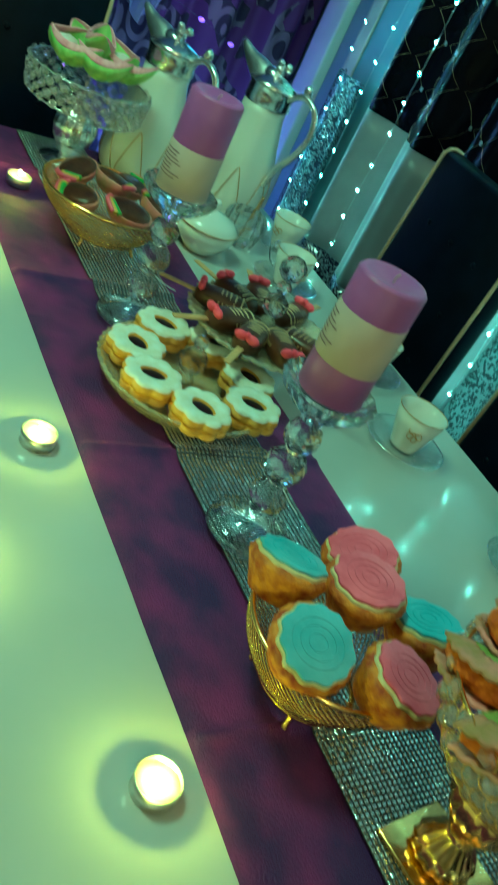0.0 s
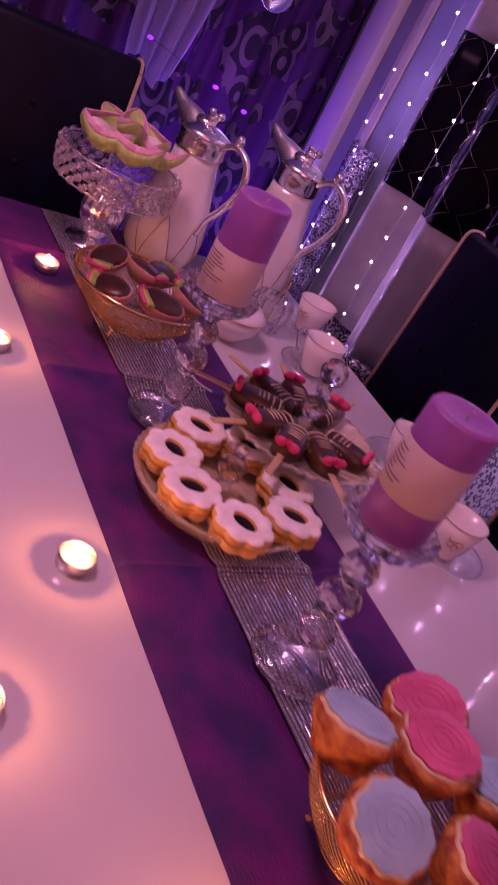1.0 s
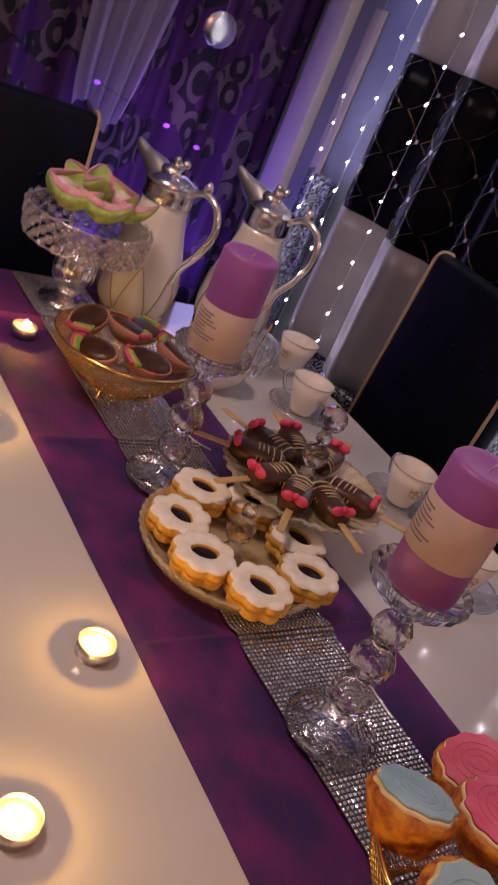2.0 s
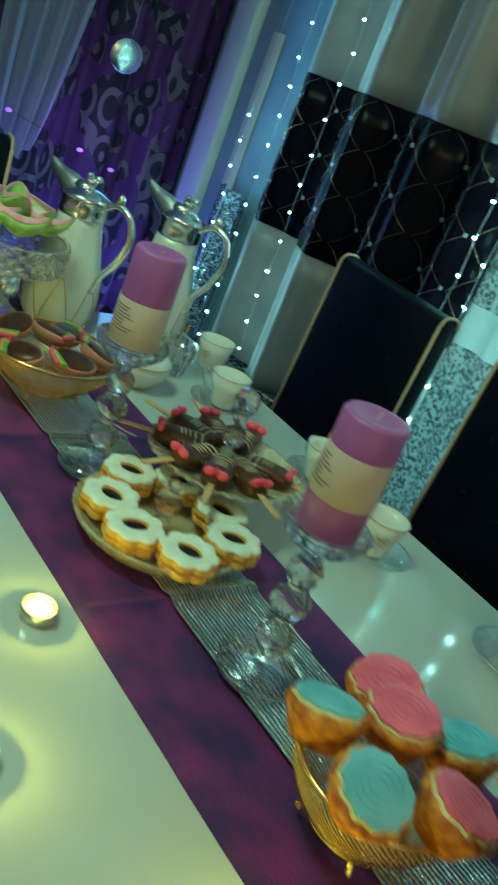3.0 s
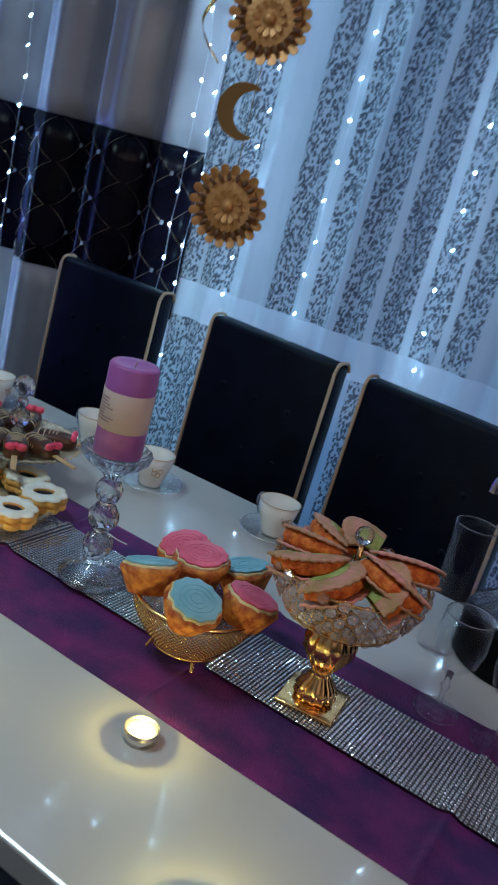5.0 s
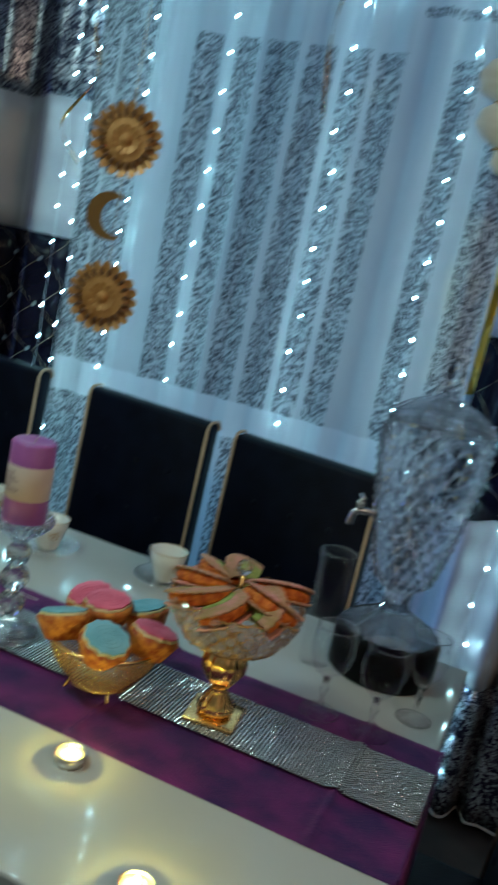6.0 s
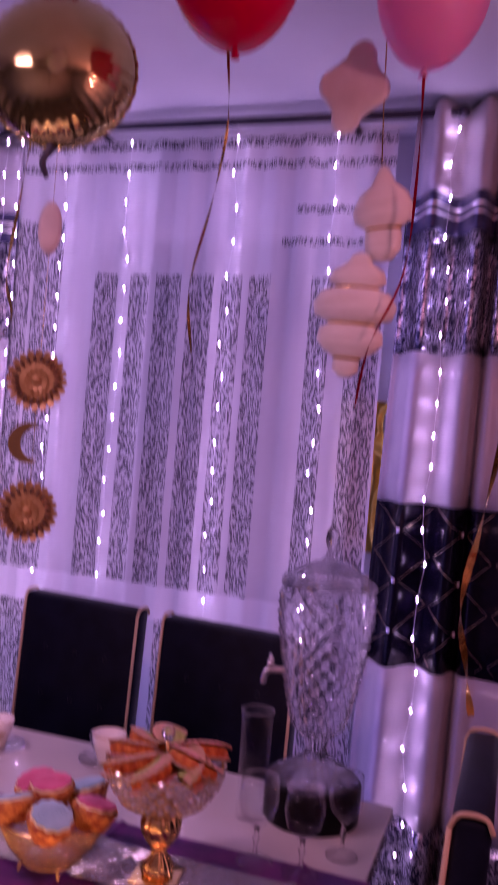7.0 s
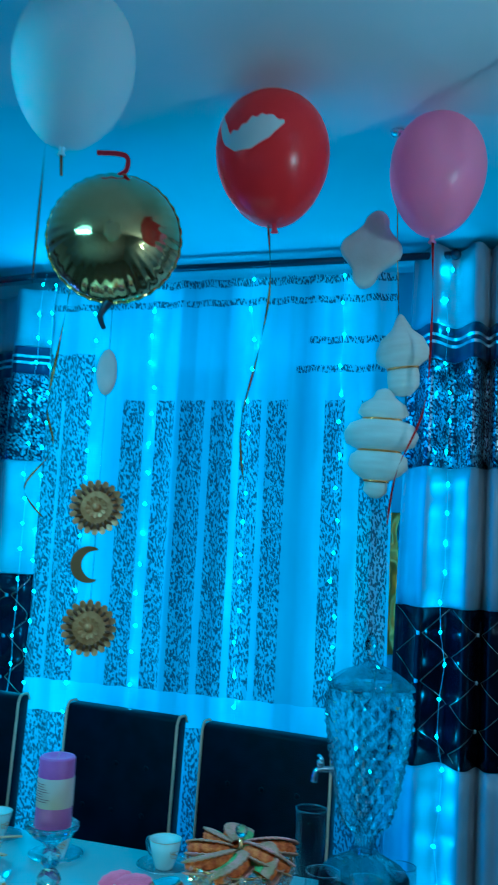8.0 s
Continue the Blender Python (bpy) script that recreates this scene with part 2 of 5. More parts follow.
M_CAKE = mottled(principled("cupcake_case", (0.62, 0.23, 0.05), 0.6), (0.26, 0.035, 0.010), (0.62, 0.26, 0.05), 70, bump=1.0, fine=240)
M_ICEB = mottled(principled("blue_icing", (0.25, 0.45, 0.56), 0.5), (0.22, 0.40, 0.50), (0.30, 0.50, 0.60), 30, bump=0.3, fine=120)
M_ICEP = mottled(principled("pink_icing", (0.62, 0.10, 0.20), 0.5), (0.54, 0.08, 0.17), (0.68, 0.14, 0.25), 30, bump=0.5, fine=120)
M_LOTG = mottled(principled("green_pastry", (0.40, 0.55, 0.16), 0.55), (0.30, 0.46, 0.12), (0.50, 0.62, 0.22), 30, bump=0.4, fine=300)
M_LOTP = mottled(principled("pink_pastry", (0.72, 0.32, 0.42), 0.6), (0.62, 0.24, 0.36), (0.80, 0.45, 0.52), 40, bump=0.4, fine=300)
M_CREAM = mottled(principled("white_cream", (0.78, 0.68, 0.62), 0.6), (0.70, 0.58, 0.54), (0.84, 0.76, 0.70), 40, bump=0.5, fine=160)
M_CANDY = [principled("candy_" + n, c, 0.4) for n, c in (("pink", (0.48, 0.07, 0.13)), ("yellow", (0.50, 0.32, 0.07)), ("green", (0.18, 0.32, 0.07)))]
M_SHELLC = mottled(principled("pastel_candy_shell", (0.55, 0.25, 0.2), 0.5), (0.30, 0.22, 0.10), (0.52, 0.18, 0.18), 26, bump=0.4, fine=200)
M_LEATHER = mottled(principled("black_leather", (0.006, 0.006, 0.009), 0.5), (0.0018, 0.0026, 0.009), (0.0042, 0.006, 0.018), 12, bump=0.35, fine=260)
dull(M_LEATHER, 0.18)
M_PIPING = principled("beige_piping", (0.5, 0.36, 0.24), 0.5)
M_CHROME = principled("chrome_leg", (0.7, 0.7, 0.72), 0.15, 1.0)
M_DRAPE = mottled(principled("grey_satin", (0.25, 0.23, 0.25), 0.30, sheen=0.2), (0.30, 0.275, 0.31), (0.38, 0.345, 0.37), 5, bump=0.15, fine=500)
M_BAND = mottled(principled("black_satin", (0.008, 0.006, 0.016), 0.26), (0.002, 0.0015, 0.005), (0.004, 0.003, 0.009), 8, bump=0.15, fine=500)
dull(M_BAND, 0.16)
M_NAVY = principled("navy_satin", (0.012, 0.012, 0.05), 0.35, sheen=0.2)
M_SEQ = sequinned(principled("silver_sequins", (0.3, 0.3, 0.34), 0.28, 0.75), 150.0, (0.025, 0.025, 0.05), (0.55, 0.54, 0.62))
M_BUBBLE = bubbled(principled("beaded_cloth", (0.3, 0.3, 0.36), 0.25, 0.55), 62.0, (0.07, 0.075, 0.13), (0.46, 0.47, 0.58))
M_THREAD = principled("gold_thread", (0.40, 0.29, 0.19), 0.35, 1.0)
M_SILVERLINE = principled("silver_ribbon_line", (0.75, 0.75, 0.78), 0.3, 0.8)
M_NET = sheer("white_net", (0.74, 0.73, 0.78), 0.28)
M_NETLEAF = sheer("leaf_net", (0.62, 0.61, 0.66), 0.26, (0.10, 0.098, 0.115))
M_NETBAND = sheer("net_hem", (0.78, 0.77, 0.82), 0.16)
M_VEIL = sheer("violet_veil", (0.62, 0.60, 0.74), 0.30)
M_PRINT = printed("printed_drape")
M_BULB = principled("light_bulb", (1, 1, 1), 0.4, emit=(0.60, 0.66, 1.0), strength=230)
M_WIRE = principled("clear_wire", (0.55, 0.55, 0.6), 0.4)
M_ROD = principled("dark_rod", (0.03, 0.025, 0.04), 0.35, 0.3)
M_PAPERGOLD = mottled(principled("gold_card", (0.42, 0.22, 0.08), 0.45, 0.35), (0.34, 0.16, 0.05), (0.5, 0.28, 0.11), 40, bump=0.3)
M_MOON = principled("mirror_gold_card", (0.45, 0.26, 0.09), 0.12, 1.0)
M_PAPERDARK = principled("dark_slot_fill", (0.10, 0.04, 0.015), 0.6)
M_RED = principled("red_latex", (0.70, 0.012, 0.045), 0.25, sub=0.2)
M_PINK = principled("pink_latex", (0.95, 0.42, 0.64), 0.3, sub=0.6)
M_WHITE = principled("white_latex", (0.84, 0.82, 0.85), 0.25, trans=0.25, ior=1.05, sub=0.4)


def latex(mat, color, share):
    """Stretched rubber that lets light through its skin."""
    node, link, b = tools(mat)
    lu, mx = node("ShaderNodeBsdfTranslucent", Color=(*color, 1)), node("ShaderNodeMixShader", Fac=share)
    link(b.outputs[0], mx.inputs[1])
    link(lu.outputs[0], mx.inputs[2])
    link(mx.outputs[0], mat.node_tree.nodes["Material Output"].inputs["Surface"])


latex(M_RED, (0.9, 0.02, 0.07), 0.35)
latex(M_PINK, (0.98, 0.40, 0.66), 0.45)
latex(M_WHITE, (0.88, 0.86, 0.88), 0.4)
M_PRINTW = principled("white_print", (0.78, 0.72, 0.72), 0.5)
M_FOIL = mottled(principled("gold_foil", (0.62, 0.44, 0.18), 0.10, 0.95), (0.58, 0.43, 0.15), (0.72, 0.56, 0.24), 7, bump=0.35, fine=22)
M_RIBBON = principled("gold_ribbon", (0.75, 0.45, 0.14), 0.2, 0.95)
M_RIBBONR = principled("red_ribbon", (0.6, 0.02, 0.03), 0.25, 0.4)
M_PUFF = mottled(principled("white_tissue", (0.68, 0.60, 0.55), 0.8), (0.72, 0.66, 0.62), (0.82, 0.77, 0.74), 12, bump=0.3, stretch=(1, 1, 6))
M_TRAY = dull(principled("black_lacquer", (0.004, 0.004, 0.005), 0.4), 0.05)
M_TRIM = mottled(principled("white_trim", (0.74, 0.73, 0.75), 0.4), (0.70, 0.69, 0.71), (0.76, 0.75, 0.77), 6)
M_LEAF = mottled(principled("blue_grey_paint", (0.25, 0.29, 0.36), 0.45), (0.22, 0.26, 0.33), (0.28, 0.32, 0.39), 5, bump=0.1)
M_DOORP = mottled(principled("cream_panel", (0.55, 0.50, 0.42), 0.5), (0.50, 0.45, 0.38), (0.58, 0.53, 0.45), 6)
M_NIGHT = principled("night_glass", (0.01, 0.01, 0.02), 0.05)
M_LAMPW = principled("lamp_diffuser", (0.9, 0.9, 0.9), 0.5, emit=(1.0, 0.82, 0.92), strength=2.0)
M_TEASER = principled("gold_foil_bag", (0.85, 0.55, 0.10), 0.3, 0.7)
M_VIOLET = principled("violet_glow", (0.5, 0.2, 1.0), 0.4, emit=(0.26, 0.05, 1.0), strength=1.2)
M_PALECREAM = mottled(principled("pale_icing_edge", (0.72, 0.60, 0.34), 0.55), (0.62, 0.48, 0.24), (0.80, 0.68, 0.42), 60, bump=0.5, fine=220)


# ---- mesh helpers ----
def part(name, bm, mat, parent=None, label="", smooth=True, m=None):
    me = bpy.data.meshes.new(name)
    if smooth:
        for f in bm.faces:
            f.smooth = True
    bm.to_mesh(me)
    bm.free()
    me.materials.append(mat)
    ob = new(name, me)
    if parent:
        ob.parent = parent
    if m is not None:
        ob.matrix_basis = m
    if label:
        ob["label"] = label
    return ob


def again(ob, m, parent=None):
    """One more part on the same mesh."""
    o = new(ob.name.split(".")[0], ob.data)
    o.parent = parent or ob.parent
    o.matrix_basis = m
    return o


def thing(name, label, category, m, group="", kind=""):
    ob = new(name)
    ob.empty_display_size = 0.05
    ob.matrix_basis = m
    return tagged(ob, label, category, group, kind)


def box(x0, x1, y0, y1, z0, z1, bevel=0.0, bm=None):
    b = bmesh.new()
    bmesh.ops.create_cube(b, size=1, matrix=Matrix.Translation(((x0 + x1) / 2, (y0 + y1) / 2, (z0 + z1) / 2)) @ Matrix.Diagonal((x1 - x0, y1 - y0, z1 - z0, 1)))
    if bevel:
        bmesh.ops.bevel(b, geom=b.edges[:], offset=bevel, segments=2, affect="EDGES", profile=0.5)
    return join(bm, b)


def join(bm, b, m=None):
    if m is not None:
        b.transform(m)
    if bm is None:
        return b
    me = bpy.data.meshes.new("tmp")
    b.to_mesh(me)
    b.free()
    bm.from_mesh(me)
    bpy.data.meshes.remove(me)
    return bm


def lathe(profile, segs=32, bm=None, flute=0.0, flutes=0, wave=None, m=None):
    """Profile of (radius, height) turned round z. flute: depth of ribs."""
    b = bmesh.new()
    rings = []
    for r, z in profile:
        if r < 1e-6:
            rings.append([b.verts.new((0, 0, z))])
            continue
        ring = []
        for i in range(segs):
            a = 2 * math.pi * i / segs
            k = 1 + (flute * math.cos(a * flutes) if flutes else 0)
            ring.append(b.verts.new((r * k * math.cos(a), r * k * math.sin(a), z)))
        rings.append(ring)
    for p, q in zip(rings, rings[1:]):
        for i in range(segs):
            j = (i + 1) % segs
            if len(p) == 1 and len(q) == 1:
                continue
            if len(p) == 1:
                b.faces.new((p[0], q[j], q[i]))
            elif len(q) == 1:
                b.faces.new((p[i], p[j], q[0]))
            else:
                b.faces.new((p[i], p[j], q[j], q[i]))
    bmesh.ops.recalc_face_normals(b, faces=b.faces[:])
    return join(bm, b, m)


def ball(r, m=None, sub=2, bm=None):
    b = bmesh.new()
    bmesh.ops.create_icosphere(b, subdivisions=sub, radius=r)
    return join(bm, b, m)


def tube(points, radius, segs=8, bm=None, closed=False):
    """A round bar along points; radius may be a list."""
    b = bmesh.new()
    pts = [Vector(p) for p in points]
    n = len(pts)
    rs = radius if isinstance(radius, (list, tuple)) else [radius] * n
    rings = []
    side = None
    for i, p in enumerate(pts):
        d = (pts[(i + 1) % n] - pts[i - 1]) if closed else (pts[min(i + 1, n - 1)] - pts[max(i - 1, 0)])
        d.normalize()
        if side is None:
            side = d.orthogonal().normalized()
        side = (side - d * side.dot(d)).normalized()
        up = d.cross(side)
        rings.append([b.verts.new(p + rs[i] * (math.cos(a) * side + math.sin(a) * up)) for a in (2 * math.pi * k / segs for k in range(segs))])
    for i in range(n if closed else n - 1):
        p, q = rings[i], rings[(i + 1) % n]
        for k in range(segs):
            b.faces.new((p[k], p[(k + 1) % segs], q[(k + 1) % segs], q[k]))
    if not closed:
        b.faces.new(rings[0][::-1])
        b.faces.new(rings[-1])
    bmesh.ops.recalc_face_normals(b, faces=b.faces[:])
    return join(bm, b)


def spline(points, steps=6):
    """Points on a smooth line through the given ones."""
    P = [Vector(p) for p in points]
    out = []
    for i in range(len(P) - 1):
        p0, p1, p2, p3 = P[max(i - 1, 0)], P[i], P[i + 1], P[min(i + 2, len(P) - 1)]
        for k in range(steps):
            t = k / steps
            out.append(0.5 * (2 * p1 + (p2 - p0) * t + (2 * p0 - 5 * p1 + 4 * p2 - p3) * t * t + (3 * p1 - p0 - 3 * p2 + p3) * t ** 3))
    out.append(P[-1])
    return out


def prism(outline, z0, z1, bevel=0.0, bm=None):
    """A plate with the given outline."""
    b = bmesh.new()
    f = b.faces.new([b.verts.new((x, y, z0)) for x, y in outline])
    up = bmesh.ops.extrude_face_region(b, geom=[f])
    bmesh.ops.translate(b, vec=(0, 0, z1 - z0), verts=[v for v in up["geom"] if isinstance(v, bmesh.types.BMVert)])
    bmesh.ops.recalc_face_normals(b, faces=b.faces[:])
    if bevel:
        es = [e for e in b.edges if abs(e.verts[0].co.z - e.verts[1].co.z) < 1e-7]
        bmesh.ops.bevel(b, geom=es, offset=bevel, segments=2, affect="EDGES", profile=0.5)
    return join(bm, b)


def sheet(fn, nu, nv, thick=0.0):
    """A cloth from fn(s, t) -> point, s and t from 0 to 1, given a thickness along y."""
    b = bmesh.new()
    g = [[b.verts.new(fn(i / nu, j / nv)) for j in range(nv + 1)] for i in range(nu + 1)]
    for i in range(nu):
        for j in range(nv):
            b.faces.new((g[i][j], g[i + 1][j], g[i + 1][j + 1], g[i][j + 1]))
    if thick:
        b.normal_update()
        bmesh.ops.solidify(b, geom=b.faces[:], thickness=thick)
    return b


def T(u, v, w=0.0, rz=0.0):
    """A pose on the table top: u along it, v across it towards the window, w above it."""
    return pose(0, 0, 0.75, 0, 0, TURN) @ pose(u, v, w, 0, 0, rz)


# ---- room ----
floor = tagged(part("floor", box(-3.6, 2.4, -2.6, 2.2, -0.1, 0.0), M_FLOOR), "dark floor of the dining room", "floor", kind="structure")
ceiling = tagged(part("ceiling", box(-3.6, 2.4, -2.6, 2.2, CEIL, CEIL + 0.1), M_CEIL), "plain white painted ceiling", "ceiling", kind="structure")
wn = box(-1.33, -1.2, 1.38, 1.5, 0, CEIL)
box(0.1, 2.6, 1.38, 1.5, 0, CEIL, bm=wn)
box(-1.2, 0.1, 1.38, 1.5, 0, 0.85, bm=wn)
box(-1.2, 0.1, 1.38, 1.5, 2.3, CEIL, bm=wn)
tagged(part("wall_north", wn, M_WALL, smooth=False, m=along(pose(0, 0, 0))), "pale painted wall behind the curtains", "wall", kind="structure")
tagged(part("wall_north_far", box(-3.6, -1.36, 1.38, 1.5, 0, CEIL), M_WALL, smooth=False), "pale painted wall behind the far drape", "wall", kind="structure")
win = thing("window_1", "dark night window behind net curtain", "window", along(pose(-0.55, 1.44, 0)), kind="structure")
wf = box(-0.61, 0.61, -0.04, 0.04, 0.85, 0.91)
box(-0.61, 0.61, -0.04, 0.04, 2.24, 2.3, bm=wf)
for x in (-0.61, -0.03, 0.55):
    box(x, x + 0.06, -0.035, 0.035, 0.91, 2.24, bm=wf)
part("window_frame", wf, M_TRIM, win, smooth=False)
part("pane", box(-0.55, -0.03, -0.005, 0.005, 0.91, 2.24), M_NIGHT, win, smooth=False)
part("pane", box(0.03, 0.55, -0.005, 0.005, 0.91, 2.24), M_NIGHT, win, smooth=False)
tagged(part("wall_west", box(-3.72, -3.6, -2.6, 2.2, 0, CEIL), M_WALL), "pale painted end wall", "wall", kind="structure")
tagged(part("wall_east", box(2.4, 2.52, -2.6, 2.2, 0, CEIL), M_WALL), "pale painted end wall", "wall", kind="structure")
tagged(part("wall_south", box(-3.6, 2.4, -2.72, -2.6, 0, CEIL), M_WALL), "pale painted wall behind the table", "wall", kind="structure")
tagged(part("cornice", box(-1.33, 2.6, 1.30, 1.378, CEIL - 0.04, CEIL - 0.002, 0.012), M_CEIL, m=along(pose(0, 0, 0))), "white plaster cornice", "cornice", kind="structure")

# white post and the slim panelled door beside the drapes
post = thing("door_1", "white door frame with cream panel", "door", pose(-2.9, 1.38, 0), kind="structure")
part("door_frame", box(-0.25, -0.07, -0.16, -0.002, 0, 2.5, 0.012), M_TRIM, post)
part("door_leaf", box(-0.068, 0.42, -0.12, -0.004, 0, 2.5, 0.006), M_LEAF, post, "blue-grey painted leaf")
part("door_panel", box(0.06, 0.15, -0.132, -0.122, 0.88, 1.5, 0.004), M_DOORP, post)

# ceiling lamp over the near side of the table
cl = thing("ceiling_lamp", "round flush ceiling lamp with pale diffuser", "lamp", pose(LAMP_AT[0], LAMP_AT[1], CEIL))
part("base", lathe([(0, 0), (0.24, 0), (0.24, -0.03), (0.0, -0.03)], 32), M_CHROME, cl)
part("diffuser", lathe([(0.225, -0.032), (0.22, -0.07), (0.15, -0.10), (0, -0.11)], 32), M_LAMPW, cl)


# ---- curtains ----
def drape_y(x, period, amp, phase):
    a = 2 * math.pi * x / period + phase
    return amp * math.sin(a + 0.5 * math.sin(2.3 * x + phase)) + 0.25 * amp * math.sin(2.7 * a + 1.3)


def band(name, mat, parent, x0, x1, z0, z1, fy, thick=0.003, label="", nz=6, step=0.012, slip=None):
    nx = max(4, int((x1 - x0) / step))

    def fn(s, t):
        x, z = x0 + (x1 - x0) * s, z0 + (z1 - z0) * t
        return (slip(x, z) if slip else x, fy(x), z)
    return part(name, sheet(fn, nx, nz, thick), mat, parent, label)


BANDS = [(2.605, 2.332), (2.332, 2.211), (2.211, 1.849), (1.849, 1.394), (1.394, 0.900), (0.900, 0.434), (0.434, 0.030), (0.030, 0.020)]
BANDS_FAR = [(2.52, 2.29), (2.29, 2.18), (2.18, 1.84), (1.84, 1.41), (1.41, 0.89), (0.89, 0.39), (0.39, 0.10), (0.10, 0.02)]
BANDMAT = [M_DRAPE, M_NAVY, M_SEQ, M_DRAPE, M_BAND, M_DRAPE, M_SEQ, M_DRAPE]
BANDNAME = ["top_panel", "navy_band", "sequin_band", "satin_panel", "diamond_band", "satin_panel", "sequin_band", "hem_panel"]


def side_folds(x):
    """Two deep folds at the drape's free edge, then wider and softer ones."""
    if x < 0.3175:
        return 0.045 * math.cos(2 * math.pi * (x - 0.25) / 0.135)
    k = x - 0.3175
    return -0.045 + 0.075 * math.exp(-((k - 0.04) / 0.016) ** 2) + 0.022 * (1 - math.cos(2 * math.pi * k / 0.21)) * min(1.0, k / 0.1) + 0.008 * math.sin(41 * k)


def drape(label, x0, x1, y, fy, bands, lean=0.0, turned=False):
    m = along(pose(0, y, 0)) if turned else pose(0, y, 0)
    th = thing("drape_curtain", label, "curtain", m, "banded drape curtains")
    start, stretch = (-0.053, 1.087) if turned else (0.0, 1.0)
    slip = lambda x, z: start + stretch * (x + lean * (z - 0.95) / 1.5 * max(0.0, 1 - (x - x0) / 0.5))
    for (za, zb), mat, nm in zip(bands, BANDMAT, BANDNAME):
        ob = band(nm, mat, th, x0, x1, max(zb, 0.02) + 0.001, za - 0.001, fy, slip=slip, step=0.0085, label={"diamond_band": "black satin band with stitched diamonds", "sequin_band": "dark band of silver sequins"}.get(nm, ""))
        if nm == "diamond_band":
            trim, studs = None, []
            w, h = 0.085, 0.150
            for i in range(int((x1 - x0) / w) + 1):
                sgn = 1 if i % 2 else -1
                pts = []
                j = 0
                while za - 0.006 - j * h / 8 > zb + 0.006:
                    ph = (j / 4) % 2
                    x = min(max(x0 + (i + 0.5) * w + sgn * (abs(ph - 1) - 0.5) * w * 0.86, x0 + 0.004), x1 - 0.004)
                    z = za - 0.006 - j * h / 8
                    pts.append((slip(x, z), fy(x) - 0.0045, z))
                    if j % 8 == 4 and i % 2 == 0:
                        studs.append(pose(slip(x, z), fy(x) - 0.006, z))
                    j += 1
                trim = tube(pts, 0.0009, 4, trim)
            part("stitching", trim, M_THREAD, th, "gold thread diamonds")
            one = part("stud", box(-0.005, 0.005, -0.003, 0.002, -0.006, 0.006, 0.001), M_SILVERLINE, th, "small shiny stud", m=studs[0])
            for m in studs[1:]:
                again(one, m)
        if nm == "navy_band":
            for dz in (0.035, 0.06):
                part("silver_line", sheet(lambda s, t: (slip(x0 + (x1 - x0) * s, za - dz), fy(x0 + (x1 - x0) * s) - 0.004, za - dz - 0.01 * t), int((x1 - x0) / 0.0085), 1), M_SILVERLINE, th)
    return th


drape("grey satin drape with black diamond band at the window", -2.475, -1.30, 1.215, lambda x: drape_y(x, 0.31, 0.045, 2.2), BANDS_FAR)
drape("grey satin drape with sequin and black bands", 0.102, 1.75, 1.20, side_folds, BANDS, 0.035, True)
# narrow sequinned end of the far drape
sd = thing("beaded_drape", "blue-grey drape end covered in round glass beads", "curtain", pose(0, 1.19, 0))
band("beaded_panel", M_BUBBLE, sd, -2.76, -2.49, 0.02, 0.92, lambda x: drape_y(x, 0.2, 0.03, 0.3))

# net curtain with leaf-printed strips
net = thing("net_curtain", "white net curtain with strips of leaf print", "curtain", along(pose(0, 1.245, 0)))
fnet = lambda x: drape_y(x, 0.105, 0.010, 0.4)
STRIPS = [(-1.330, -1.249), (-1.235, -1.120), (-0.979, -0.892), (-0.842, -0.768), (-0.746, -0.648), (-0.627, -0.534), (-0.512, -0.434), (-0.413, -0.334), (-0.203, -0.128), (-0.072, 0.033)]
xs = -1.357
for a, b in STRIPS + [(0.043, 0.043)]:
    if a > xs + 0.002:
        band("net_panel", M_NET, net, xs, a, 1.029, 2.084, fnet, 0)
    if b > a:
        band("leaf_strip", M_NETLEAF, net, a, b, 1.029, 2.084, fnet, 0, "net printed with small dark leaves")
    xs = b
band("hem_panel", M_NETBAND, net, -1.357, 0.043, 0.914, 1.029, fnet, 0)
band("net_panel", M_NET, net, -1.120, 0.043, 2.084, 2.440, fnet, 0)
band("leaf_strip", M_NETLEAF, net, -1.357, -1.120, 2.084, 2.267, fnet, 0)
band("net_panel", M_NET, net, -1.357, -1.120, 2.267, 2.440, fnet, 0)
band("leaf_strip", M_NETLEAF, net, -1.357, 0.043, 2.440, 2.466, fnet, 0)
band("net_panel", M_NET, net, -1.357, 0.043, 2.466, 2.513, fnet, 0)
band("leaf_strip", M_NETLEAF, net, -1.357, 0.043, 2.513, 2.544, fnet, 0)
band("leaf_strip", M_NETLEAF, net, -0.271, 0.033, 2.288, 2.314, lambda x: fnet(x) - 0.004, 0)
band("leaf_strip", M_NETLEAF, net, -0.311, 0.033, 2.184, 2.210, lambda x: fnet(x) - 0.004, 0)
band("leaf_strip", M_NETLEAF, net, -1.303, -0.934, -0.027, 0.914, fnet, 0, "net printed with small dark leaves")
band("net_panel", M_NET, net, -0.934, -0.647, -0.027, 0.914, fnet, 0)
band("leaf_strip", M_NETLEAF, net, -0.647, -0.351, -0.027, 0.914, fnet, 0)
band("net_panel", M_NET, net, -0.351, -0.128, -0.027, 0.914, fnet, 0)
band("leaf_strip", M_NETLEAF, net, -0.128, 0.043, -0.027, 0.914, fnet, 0)

